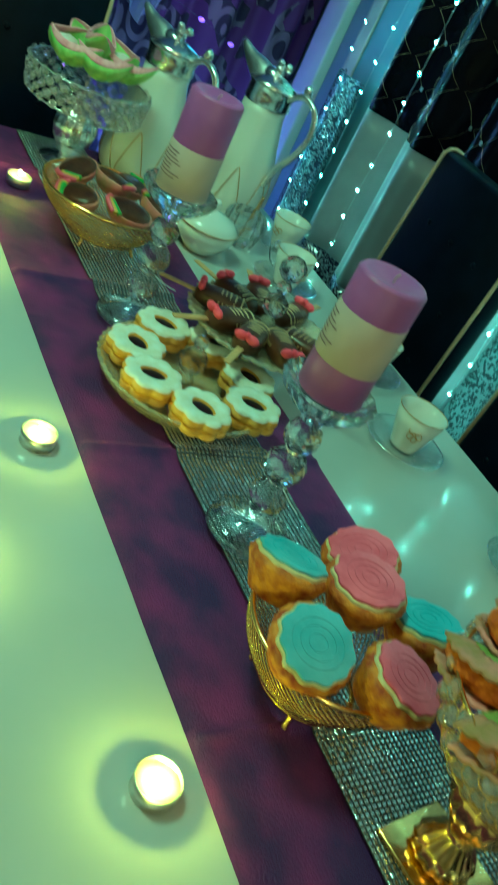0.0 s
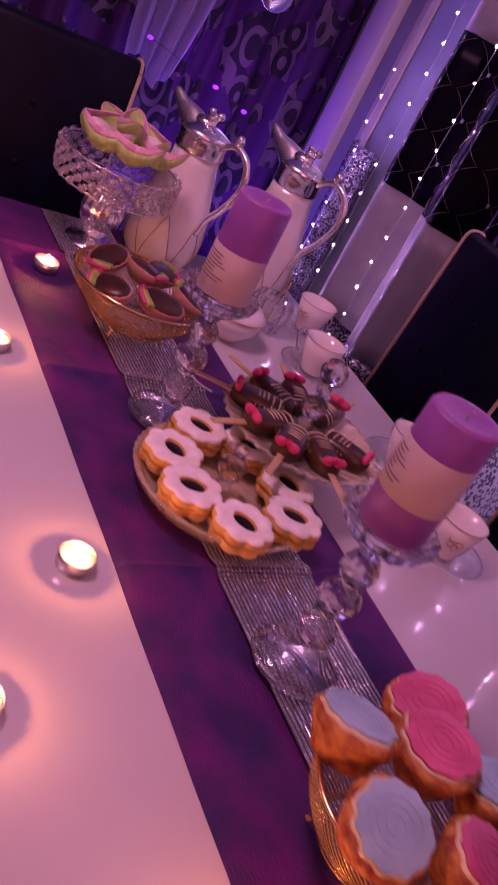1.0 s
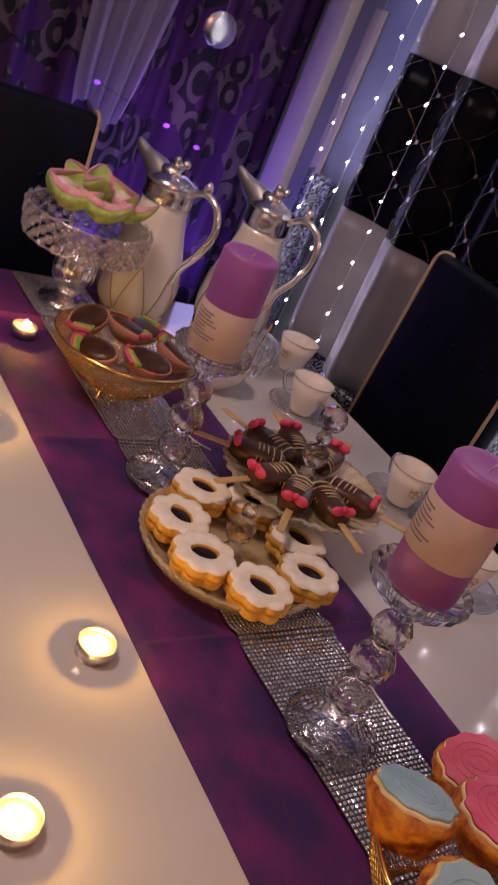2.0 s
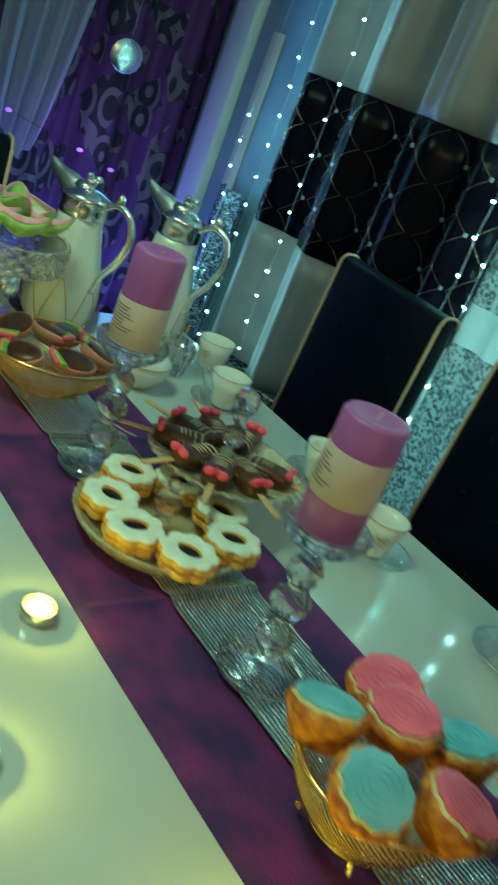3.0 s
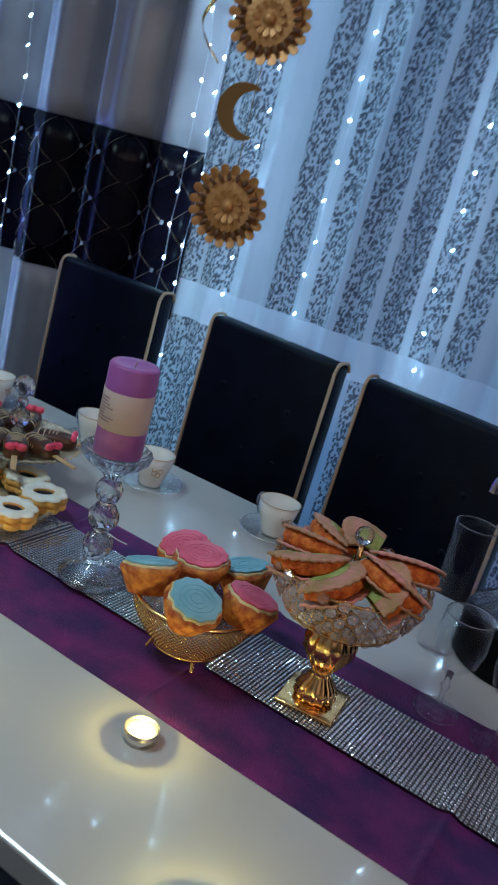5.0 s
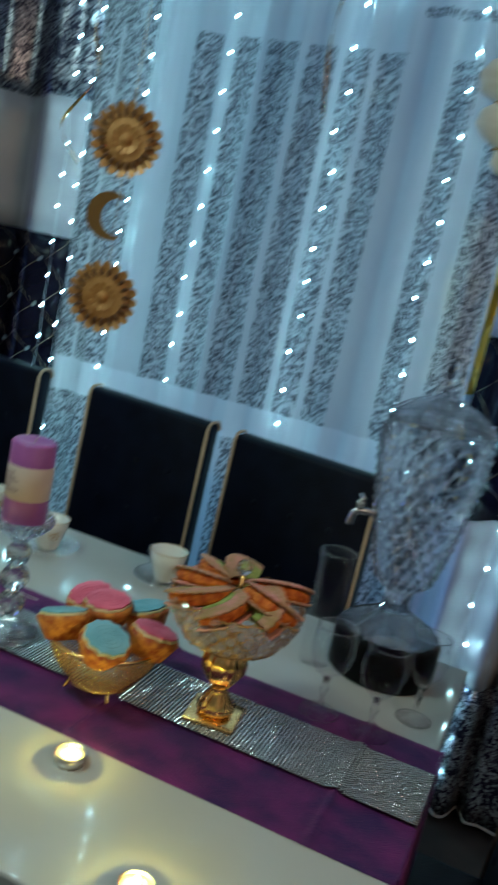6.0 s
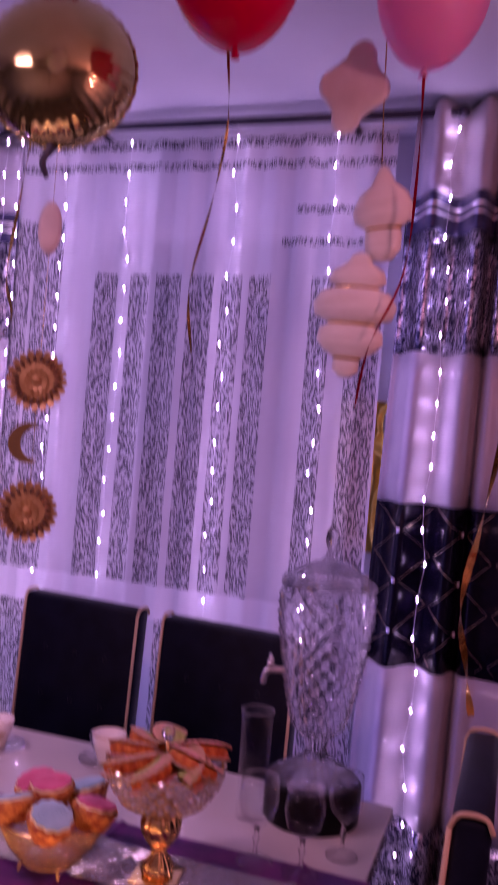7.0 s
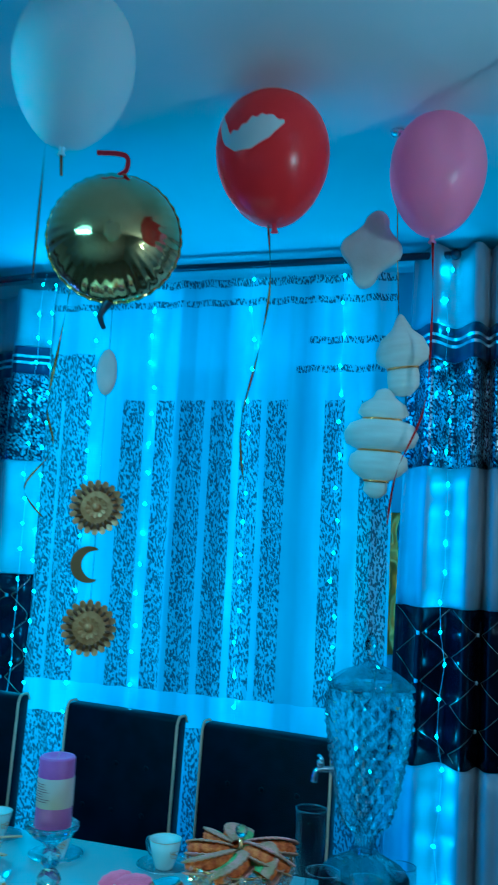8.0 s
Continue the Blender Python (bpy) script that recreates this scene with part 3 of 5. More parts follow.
rod = thing("curtain_rod", "dark curtain rod under the ceiling", "curtain rod", along(pose(0, 1.19, 2.575)))
part("pole", tube([(-1.36, 0, 0), (0.24, 0, 0)], 0.013, 12), M_ROD, rod)
part("pole", tube([(0.38, 0, 0.0), (2.0, 0, 0)], 0.013, 12), M_ROD, rod)
for x in (0.24, 2.0):
    part("finial", ball(0.02, Matrix.Translation((x, 0, 0))), M_ROD, rod)
for x in (-1.0, -0.1, 0.8):
    part("bracket", box(x - 0.008, x + 0.008, 0, 0.18, -0.008, 0.008, 0.002), M_ROD, rod)
rod2 = thing("curtain_rod", "dark curtain rod over the far drape", "curtain rod", pose(0, 1.19, 2.575))
part("pole", tube([(-2.6, 0, 0), (-1.37, 0, 0)], 0.013, 12), M_ROD, rod2)
part("finial", ball(0.02, Matrix.Translation((-2.6, 0, 0))), M_ROD, rod2)
part("bracket", box(-2.408, -2.392, 0, 0.18, -0.008, 0.008, 0.002), M_ROD, rod2)

# printed drapes and veil on the end wall
pd = thing("printed_curtain", "purple and black printed drape with ring pattern", "curtain", pose(-3.42, 0.25, 0, 0, 0, 90), "printed drapes on the end wall")
band("panel", M_PRINT, pd, -1.0, 1.1, 0.02, 2.4, lambda x: drape_y(x, 0.26, 0.05, 0.7))
ve = thing("veil_curtain", "sheer violet veil hanging over the printed drape", "curtain", pose(-3.32, 0.0, 0, 0, 0, 90))
for xc, half, zlow, ph in ((0.62, 0.24, 0.74, 0.2), (-0.02, 0.26, 0.90, 1.2)):
    part("panel", sheet(lambda s, t: (xc + half * (2 * s - 1) * (0.42 + 0.58 * t ** 0.7) - 0.10 * (1 - t), drape_y(half * 2 * s, 0.12, 0.035, ph), zlow + 0.05 * math.sin(7 * s) + (2.4 - zlow) * t), 60, 14), M_VEIL, ve, "gathered violet veil")
for yy, zz in ((0.87, 1.21), (0.10, 1.24)):
    dk = thing("foil_disc", "round silver foil decoration on the drape", "decoration", pose(-3.24, yy, zz, 0, 90, 0), "foil discs")
    part("thread", tube([(-0.065, 0, 0), (-(CEIL - zz), 0, 0)], 0.0008, 4), M_WIRE, dk)
    part("disc", lathe([(0, 0.008), (0.03, 0.007), (0.065, 0.004), (0.07, 0), (0.065, -0.004), (0, -0.006)], 28, flute=0.02, flutes=14), M_SILVER, dk)


# ---- light strings ----
def bulb_mesh():
    return lathe([(0, -0.0045), (0.0020, -0.003), (0.0026, 0), (0.0020, 0.003), (0, 0.0045)], 6)


first_bulb = None
rng = random.Random(4)
STRANDS = [(-2.60, 1.14, 0.3, 1.2), (-2.40, 1.14, 0.25), (-2.12, 1.14, 0.25), (-1.31, 1.15, 0.3), (-1.258, 1.16, 0.3), (-1.102, 1.20, 0.45), (-0.849, 1.20, 0.95), (-0.471, 1.20, 0.45), (-0.138, 1.20, 1.0), (0.223, 1.19, 0.1), (0.765, 1.12, 0.1)]
for x, y, zb, *low in STRANDS:
    st = thing("light_string", "hanging string of small cold white lights", "string lights", along(pose(x, y, 0)) if x > -1.3 else pose(x, y, 0), "light strings along the curtains")
    pts, z = [(0, 1.178 - y, 2.577)], low[0] if low else 2.52
    bulbs = []
    while z > zb:
        dx = rng.uniform(-0.012, 0.012)
        pts.append((dx, 0, z))
        bulbs.append((dx, z))
        z -= 0.105 + rng.uniform(-0.012, 0.012)
    part("wire", tube(pts, 0.0008, 4), M_WIRE, st)
    for dx, z in bulbs:
        m = pose(dx, -0.005, z, 0, rng.uniform(-50, 50), 0)
        if first_bulb is None:
            first_bulb = part("bulb", bulb_mesh(), M_BULB, st, m=m)
        else:
            again(first_bulb, m, st)

# ---- chairs ----
def chair(m, label):
    th = thing("dining_chair", label, "chair", m, "dining chairs")
    # back leans away from the seat; local -y is the front
    back = box(-0.21, 0.21, -0.03, 0.03, 0.44, 1.02, 0.014)
    for v in back.verts:
        v.co.y += 0.05 * (v.co.z - 0.44)
    part("backrest", back, M_LEATHER, th, "padded black leather back")
    for x in (-0.207, 0.207):
        part("piping", tube([(x, -0.031 + 0.05 * (z - 0.44), z) for z in (0.46, 0.7, 1.0)], 0.0045, 6), M_PIPING, th, "beige piping along the edge")
        part("piping", tube(spline([(x, -0.031 + 0.028, 1.0), (x, -0.018 + 0.029, 1.021), (x, 0.018 + 0.029, 1.021), (x, 0.031 + 0.028, 1.0)]), 0.0045, 6), M_PIPING, th)
    for i in range(3):
        for j in range(3):
            part("button", ball(0.008, pose(-0.11 + 0.11 * i, -0.031 + 0.05 * (0.14 + j * 0.14), 0.58 + j * 0.14) @ Matrix.Diagonal((1, 0.35, 1, 1))), M_LEATHER, th)
    part("seat", box(-0.21, 0.21, -0.44, 0.0, 0.42, 0.48, 0.02), M_LEATHER, th)
    for x in (-0.18, 0.18):
        for y in (-0.40, -0.02):
            part("leg", box(x - 0.018, x + 0.018, y - 0.018, y + 0.018, 0.0, 0.42, 0.003), M_CHROME, th)
    return th


c0 = chair(pose(-0.712, 0.985, 0), "black leather dining chair with beige piping")
copy_thing(c0, pose(-1.31, 0.955, 0, 0, 0, 3))
copy_thing(c0, pose(-0.211, 0.985, 0))
copy_thing(c0, pose(-1.76, -0.10, 0, 0, 0, 90 + 4))
copy_thing(c0, T(0.60, 0.275, -0.75, -90))

# ---- table ----
table = thing("dining_table", "white glossy dining table laid for tea", "table", T(0, 0, -0.75))
part("tabletop", box(-1.42, 0.445, -0.275, 0.705, 0.712, 0.75, 0.004), M_TABLE, table, smooth=False)
part("apron", box(-1.36, 0.385, -0.215, 0.645, 0.64, 0.7115, 0.003), M_TABLE, table, smooth=False)
for u in (-1.33, 0.355):
    for v in (-0.185, 0.615):
        part("leg", box(u - 0.03, u + 0.03, v - 0.03, v + 0.03, 0, 0.639, 0.004), M_TABLE, table, smooth=False)

runner = thing("velvet_runner", "purple crushed velvet table runner with fold creases", "table runner", T(0, 0, 0))


def velvet(s, t):
    u = -1.425 + 1.875 * s
    v = -0.013 + 0.363 * t
    z = 0.003
    for c in (-1.22, -0.83, -0.435, -0.045, 0.33):
        z += 0.006 * math.exp(-((u - c) / 0.006) ** 2) + 0.002 * math.exp(-((u - c) / 0.03) ** 2)
    z += 0.0012 * noise.noise(Vector((u * 14, v * 14, 0))) + 0.0006 * noise.noise(Vector((u * 50, v * 50, 2)))
    if t in (0.0, 1.0):
        z = 0.0005
    v += 0.003 * noise.noise(Vector((u * 5, t * 3, 7)))
    return (u, v, max(z, 0.0006))


part("cloth", sheet(velvet, 420, 40), M_VELVET, runner)
part("end_drop", box(0.4505, 0.4535, 0.0, 0.35, -0.22, 0.003, 0.001), M_VELVET, runner)
mesh_r = thing("rhinestone_runner", "narrow silver rhinestone mesh runner on the velvet", "table runner", T(0, 0, 0.0045))


def rhine(s, t):
    u = -1.41 + 1.862 * s
    v = 0.110 + 0.145 * t + 0.006 * s
    z = 0.004
    for c in (-1.22, -0.83, -0.435, -0.045, 0.33):
        z += 0.006 * math.exp(-((u - c) / 0.010) ** 2)
    z += 0.0002 * noise.noise(Vector((u * 20, v * 20, 5)))
    return (u, v, z)


part("mesh", sheet(rhine, 300, 12), M_NETDARK, mesh_r, "dark backing net")
NU, NV = 316, 24
rr = np.random.RandomState(3)
verts, faces = [], []
for i in range(NU):
    for j in range(NV):
        c = Vector(rhine((i + 0.5) / NU, (j + 0.5) / NV))
        tx, ty = rr.uniform(-0.00022, 0.00022, 2)
        h = 0.0013
        k = len(verts)
        for sx, sy in ((-1, -1), (1, -1), (1, 1), (-1, 1)):
            verts.append((c.x + sx * 0.0021, c.y + sy * 0.0021, c.z + 0.0004))
        for sx, sy in ((-1, -1), (1, -1), (1, 1), (-1, 1)):
            verts.append((c.x + sx * 0.0013, c.y + sy * 0.0013, c.z + h + sx * tx + sy * ty))
        faces += [(k, k + 1, k + 5, k + 4), (k + 1, k + 2, k + 6, k + 5), (k + 2, k + 3, k + 7, k + 6), (k + 3, k, k + 4, k + 7), (k + 4, k + 5, k + 6, k + 7)]
me = bpy.data.meshes.new("rhinestone")
me.from_pydata(verts, [], faces)
me.materials.append(M_RHINE)
rs = new("rhinestone", me)
rs.parent = mesh_r
tagged(rs, "rows of tiny silver rhinestones", kind="stuff")
part("end_drop", box(0.4495, 0.452, 0.116, 0.261, -0.20, 0.004, 0.001), M_NETDARK, mesh_r)


# ---- tealights ----
def tealight(m):
    th = thing("tealight", "lit tealight in an aluminium cup", "candle", m, "lit tealights")
    part("cup", lathe([(0, 0.0), (0.0205, 0.0), (0.0215, 0.017), (0.0205, 0.017), (0.0202, 0.0115), (0, 0.0115)], 32), M_ALU, th)
    part("wax", lathe([(0.020, 0.011), (0.0198, 0.0125), (0.012, 0.0130), (0, 0.0128)], 32), M_WAXW, th, "molten white wax")
    part("wick", tube([(0, 0, 0.0125), (0.0006, 0, 0.017), (0.0018, 0, 0.020)], 0.0006, 6), M_WICK, th)
    part("flame", lathe([(0, 0.0150), (0.0024, 0.0165), (0.0036, 0.0195), (0.0028, 0.0235), (0.0010, 0.0265), (0, 0.0275)], 12), M_FLAME, th)
    ob = lamp("tealight_flame_light", "POINT", m @ pose(0, 0, 0.0290), 0.31, (1.0, 0.58, 0.18), 0.003)
    ob.parent, ob.matrix_basis = th, pose(0, 0, 0.0290)
    return th


for u, v in ((-0.008, -0.060), (-0.441, -0.061), (0.189, -0.216), (-0.267, -0.194), (-0.87, -0.075)):
    tealight(T(u, v, 0.0))
tealight(T(-1.146, 0.060, 0.006))


# ---- candles on crystal holders ----
def holder(m):
    th = thing("candle_holder", "clear crystal candle holder with faceted balls", "candle holder", m, "crystal candle holders")
    part("base", lathe([(0, 0), (0.050, 0), (0.054, 0.004), (0.052, 0.010), (0.036, 0.015), (0.018, 0.024), (0.011, 0.036), (0, 0.036)], 48), M_CRYSTAL, th)
    for z, r in ((0.059, 0.0245), (0.106, 0.025), (0.150, 0.022)):
        part("crystal_ball", ball(r, Matrix.Translation((0, 0, z)) @ pose(0, 0, 0, 20, 10, z * 900), 2), M_CRYSTAL, th, smooth=False)
    for z in (0.0825, 0.129):
        part("collar", lathe([(0.008, z - 0.003), (0.011, z), (0.008, z + 0.003)], 20), M_SILVER, th, "thin silver collar")
    part("cup", lathe([(0, 0.171), (0.012, 0.171), (0.017, 0.180), (0.036, 0.192), (0.050, 0.205), (0.054, 0.215), (0.051, 0.219), (0.045, 0.214), (0.036, 0.210), (0, 0.210)], 40, flute=0.02, flutes=20), M_CRYSTAL, th, "flared clear candle cup", smooth=False)
    part("tag_thread", tube(spline([(0.012, 0.004, 0.081), (0.03, 0.006, 0.078), (0.050, 0.004, 0.080)]), 0.0009, 5), M_WIRE, th, "thin plastic tag thread")
    return th


def pillar(m, dent, low, high, label):
    th = thing("pillar_candle", label, "candle", m, "purple pillar candles")
    h, r = 0.139, 0.0370
    part("wax", lathe([(0, 0), (r - 0.002, 0), (r, 0.003), (r, h - 0.004), (r - 0.003, h), (r - 0.010, h - 0.001), (r - 0.020, h - dent), (0, h - dent - 0.001)], 48), M_WAXP, th)
    part("label", lathe([(r + 0.0003, low), (r + 0.0008, low + 0.0005), (r + 0.0008, high - 0.0005), (r + 0.0003, high)], 48), M_LABEL, th, "cream paper label with printed lines")
    rr = r + 0.0013
    rg = random.Random(7)
    for base in (218, 30):
        for i in range(8):
            a0, z = math.radians(base), high - 0.010 - 0.0048 * i
            n = rg.randint(9, 15)
            bm = sheet(lambda s, t: (rr * math.cos(a0 + s * n * 0.075), rr * math.sin(a0 + s * n * 0.075), z - 0.0016 * t), n, 1)
            part("print_line", bm, M_INK, th)
    part("wick", tube([(0, 0, h - dent - 0.002), (0.001, 0, h - dent + 0.006), (0.004, 0, h - dent + 0.010)], 0.001, 6), M_LABEL, th)
    return th


for u, v, rz, d, low, high, label in ((-0.292, 0.158, 0, 0.004, 0.042, 0.100, "unlit purple pillar candle with cream paper label"), (-0.738, 0.148, 35, 0.008, 0.002, 0.068, "unlit purple pillar candle with pale printed lower half")):
    holder(T(u, v, 0.010, rz) @ pose(0, 0, 0))
    pillar(T(u, v, 0.2215, rz), d, low, high, label)


# ---- plates ----
def flower(r, n, depth, steps=72):
    return [(r * (1 + depth * math.cos(n * 2 * math.pi * i / steps)) * math.cos(2 * math.pi * i / steps), r * (1 + depth * math.cos(n * 2 * math.pi * i / steps)) * math.sin(2 * math.pi * i / steps)) for i in range(steps)]


def scallop(r, n, depth, steps=90):
    out = []
    for i in range(steps):
        a = 2 * math.pi * i / steps
        k = r * (1 - depth + 2 * depth * abs(math.sin(n * a / 2)) ** 0.8)
        out.append((k * math.cos(a), k * math.sin(a)))
    return out


def crystal_handle(parent, z, sizes):
    for r in sizes:
        part("handle", ball(r, Matrix.Translation((0, 0, z + r)) @ pose(0, 0, 0, 15, 0, z * 700), 2), M_CRYSTAL, parent, smooth=False)
        z += 1.9 * r


plate = thing("glass_plate", "round pressed-glass plate with crystal centre handle", "plate", T(-0.565, 0.170, 0.010), "glass serving plates")
part("dish", lathe([(0, 0), (0.100, 0), (0.114, 0.008), (0.124, 0.020), (0.128, 0.027), (0.124, 0.029), (0.110, 0.016), (0.084, 0.006), (0, 0.006)], 144, flute=0.010, flutes=48), M_FROST, plate, smooth=False)
crystal_handle(plate, 0.006, (0.013, 0.021, 0.011))


def cookie(m):
    th = thing("jam_cookie", "flower-shaped biscuit with dark jam centre", "cookie", m, "jam cookies on the plate")
    part("lower_biscuit", prism(scallop(0.0385, 8, 0.085), 0, 0.011, 0.003), M_BISCUIT, th)
    part("middle_biscuit", lathe([(0, 0.0105), (0.0355, 0.0105), (0.0355, 0.0135), (0, 0.0135)], 32), M_BISCUIT, th)
    b = bmesh.new()
    n = 90
    out = scallop(0.0385, 8, 0.085, n)
    inn = [(0.0150 * (1 + 0.06 * math.sin(3 * 2 * math.pi * i / n)) * math.cos(2 * math.pi * i / n) * 1.15, 0.0120 * math.sin(2 * math.pi * i / n)) for i in range(n)]
    rings = []
    for k, (f, z) in enumerate(((1.0, 0.0135), (1.02, 0.018), (0.97, 0.0235), (0.85, 0.0255))):
        rings.append([b.verts.new((x * f, y * f, z)) for x, y in out])
    for f, z in ((1.12, 0.0255), (1.0, 0.0240), (0.98, 0.0135)):
        rings.append([b.verts.new((x * f, y * f, z)) for x, y in inn])
    rings.append(rings[0])
    for p, q in zip(rings, rings[1:]):
        for i in range(n):
            b.faces.new((p[i], p[(i + 1) % n], q[(i + 1) % n], q[i]))
    bmesh.ops.recalc_face_normals(b, faces=b.faces[:])
    part("upper_biscuit", b, M_BISCUIT, th, "golden biscuit with a hole")
    b = bmesh.new()
    rings = [[b.verts.new((x * f, y * f, z)) for x, y in o] for o, f, z in ((out, 0.995, 0.0238), (out, 0.965, 0.0266), (out, 0.80, 0.0268), (inn, 1.16, 0.0268), (inn, 1.08, 0.0258))]
    for p, q in zip(rings, rings[1:]):
        for i in range(n):
            b.faces.new((p[i], p[(i + 1) % n], q[(i + 1) % n], q[i]))
    bmesh.ops.recalc_face_normals(b, faces=b.faces[:])
    part("sugar_coat", b, M_SUGAR, th, "white powdered sugar coat")
    part("jam", lathe([(0, 0.0245), (0.009, 0.024), (0.0128, 0.0225), (0.0124, 0.0137), (0, 0.0137)], 24, m=Matrix.Diagonal((1.3, 0.95, 1, 1))), M_JAM, th, "glossy dark jam")
    return th


ck = cookie(T(-0.603, 0.101, 0.030, 10))
for u, v, w, rz in ((-0.664, 0.165, 0.030, 40), (-0.530, 0.100, 0.0305, 70), (-0.469, 0.150, 0.030, 25), (-0.487, 0.237, 0.0305, 55), (-0.555, 0.262, 0.030, 15), (-0.635, 0.236, 0.030, 80)):
    copy_thing(ck, T(u, v, w, rz))

plate2 = thing("glass_plate", "footed glass plate with tall crystal centre handle", "plate", T(-0.65, 0.318, 0.001), "glass serving plates")
part("foot", lathe([(0, 0), (0.045, 0), (0.047, 0.004), (0.02, 0.012), (0.012, 0.03), (0.018, 0.069), (0, 0.070)], 32), M_GLASS, plate2)
part("dish", lathe([(0, 0.070), (0.09, 0.070), (0.122, 0.080), (0.124, 0.084), (0.119, 0.085), (0.088, 0.076), (0, 0.076)], 72, flute=0.022, flutes=36), M_FROST, plate2, smooth=False)
crystal_handle(plate2, 0.076, (0.014, 0.020, 0.012, 0.021))


def cakesicle(m):
    th = thing("cakesicle", "chocolate cake pop on a stick with pink bow", "cake pop", m, "chocolate cake pops on the plate")
    b = bmesh.new()
    bmesh.ops.create_uvsphere(b, u_segments=20, v_segments=12, radius=1)
    for v in b.verts:
        x, y, z = v.co
        k = 1.0 / max(1e-6, (abs(x) ** 3 + abs(y) ** 3 + abs(z) ** 3) ** (1 / 3))
        v.co = Vector((x * k * 0.036, y * k * 0.0185, z * k * 0.0135))
    part("cake", b, M_CHOC, th)
    part("stick", box(0.034, 0.085, -0.0045, 0.0045, -0.0012, 0.0012, 0.0008), M_STICK, th)
    dz = None
    for i in range(5):
        x = -0.026 + 0.0075 * i
        dz = tube([(x + 0.002 * math.sin(i), 0.0186 * math.cos(a), 0.0138 * math.sin(a)) for a in [math.pi * (k + 0.5) / 11 for k in range(11)]], 0.0011, 5, dz)
    part("drizzle", dz, M_DRIZZLE, th)
    bow = None
    for sx in (1, -1):
        bow = join(bow, ball(0.008), pose(0.030, sx * 0.008, 0.013) @ Matrix.Diagonal((0.6, 1.1, 0.8, 1)))
    bow = join(bow, ball(0.0045), pose(0.030, 0, 0.016))
    part("bow", bow, M_BOW, th)
    return th


cs = None
for ang, rad, w in ((200, 0.072, 0.078), (238, 0.076, 0.078), (165, 0.07, 0.079), (278, 0.07, 0.077), (315, 0.078, 0.078), (352, 0.074, 0.079), (35, 0.07, 0.079), (120, 0.07, 0.079)):
    a = math.radians(ang)
    m = T(-0.65, 0.318, 0.014) @ pose(rad * math.cos(a), rad * math.sin(a), w, 0, 0, ang)
    cs = copy_thing(cs, m) if cs else cakesicle(m @ Matrix.Diagonal((1.18, 1.18, 1.18, 1)))


# ---- gold wire bowls ----
def wire_bowl(m, r0, r1, h, label):
    th = thing("wire_bowl", label, "bowl", m, "gold wire mesh bowls")
    n, rows = 80, 23
    b = bmesh.new()
    ring = []
    for j in range(rows):
        f = j / (rows - 1)
        r = r0 + (r1 - r0) * math.sin(f * math.pi / 2)
        ring.append([b.verts.new((r * math.cos(2 * math.pi * (i + 0.5 * (j % 2)) / n), r * math.sin(2 * math.pi * (i + 0.5 * (j % 2)) / n), 0.018 + h * f)) for i in range(n)])
    for j in range(rows - 2):
        for i in range(n):
            k = i + (j % 2)
            b.faces.new((ring[j][i], ring[j + 1][k % n], ring[j + 2][i], ring[j + 1][(k - 1) % n]))
    ob = part("mesh_wall", b, M_GOLDWIRE, th, "woven gold wire wall")
    w = ob.modifiers.new("wire", "WIREFRAME")
    w.thickness, w.use_even_offset = 0.0017, False
    for z, r in ((0.018, r0), (0.018 + h, r1)):
        part("rim", tube([(r * math.cos(a), r * math.sin(a), z) for a in [2 * math.pi * k / 60 for k in range(60)]], 0.0026, 8, closed=True), M_GOLD, th)
    part("liner", lathe([(0, 0.021), (r0 * 0.95, 0.021), (r0 * 0.3 + r1 * 0.66, 0.018 + h * 0.5), (r1 * 0.955, 0.018 + h * 0.94), (r1 * 0.94, 0.018 + h * 0.94), (r0 * 0.28 + r1 * 0.64, 0.018 + h * 0.5), (r0 * 0.92, 0.024), (0, 0.024)], 48), M_GLASS, th, "clear glass liner")
    for k in range(4):
        a = math.radians(45 + 90 * k)
        part("foot", tube(spline([(r0 * 0.95 * math.cos(a), r0 * 0.95 * math.sin(a), 0.02), (r0 * 1.06 * math.cos(a), r0 * 1.06 * math.sin(a), 0.008), (r0 * 1.12 * math.cos(a), r0 * 1.12 * math.sin(a), 0.0035)]), 0.0032, 8), M_GOLD, th)
    return th


wire_bowl(T(-0.077, 0.120, 0.010), 0.050, 0.090, 0.074, "gold wire mesh bowl holding iced cupcakes")
wire_bowl(T(-0.985, 0.165, 0.010), 0.062, 0.116, 0.066, "gold wire mesh bowl of candy-trimmed chocolates")


def cupcake(m, mat, word):
    th = thing("iced_cupcake", "small cupcake topped with %s icing disc" % word, "cupcake", m, "iced cupcakes in the bowl")
    part("case", lathe([(0, -0.034), (0.027, -0.034), (0.0375, -0.010), (0.0415, -0.002), (0.0385, 0.004), (0, 0.006)], 72, flute=0.014, flutes=24), M_CAKE, th, "golden ridged case")
    out = [(x * (1 + 0.09 * noise.noise(Vector((x * 90, y * 90, len(word))))), y) for x, y in flower(0.0352, 11, 0.035)]
    part("icing_edge", prism([(x * 1.045 + 0.0012 * noise.noise(Vector((x * 160, y * 160, 3))), y * 1.045) for x, y in out], 0.002, 0.0075, 0.0015), M_PALECREAM, th, "pale cream edge under the icing")
    part("icing", prism(out, 0.0076, 0.0110, 0.0012), mat, th)
    rings = None
    for r in (0.009, 0.017, 0.025):
        rings = tube([(r * math.cos(a), r * 0.9 * math.sin(a), 0.0111) for a in [2 * math.pi * k / 30 for k in range(30)]], 0.0006, 5, rings, closed=True)
    part("swirl", rings, mat, th)
    return th


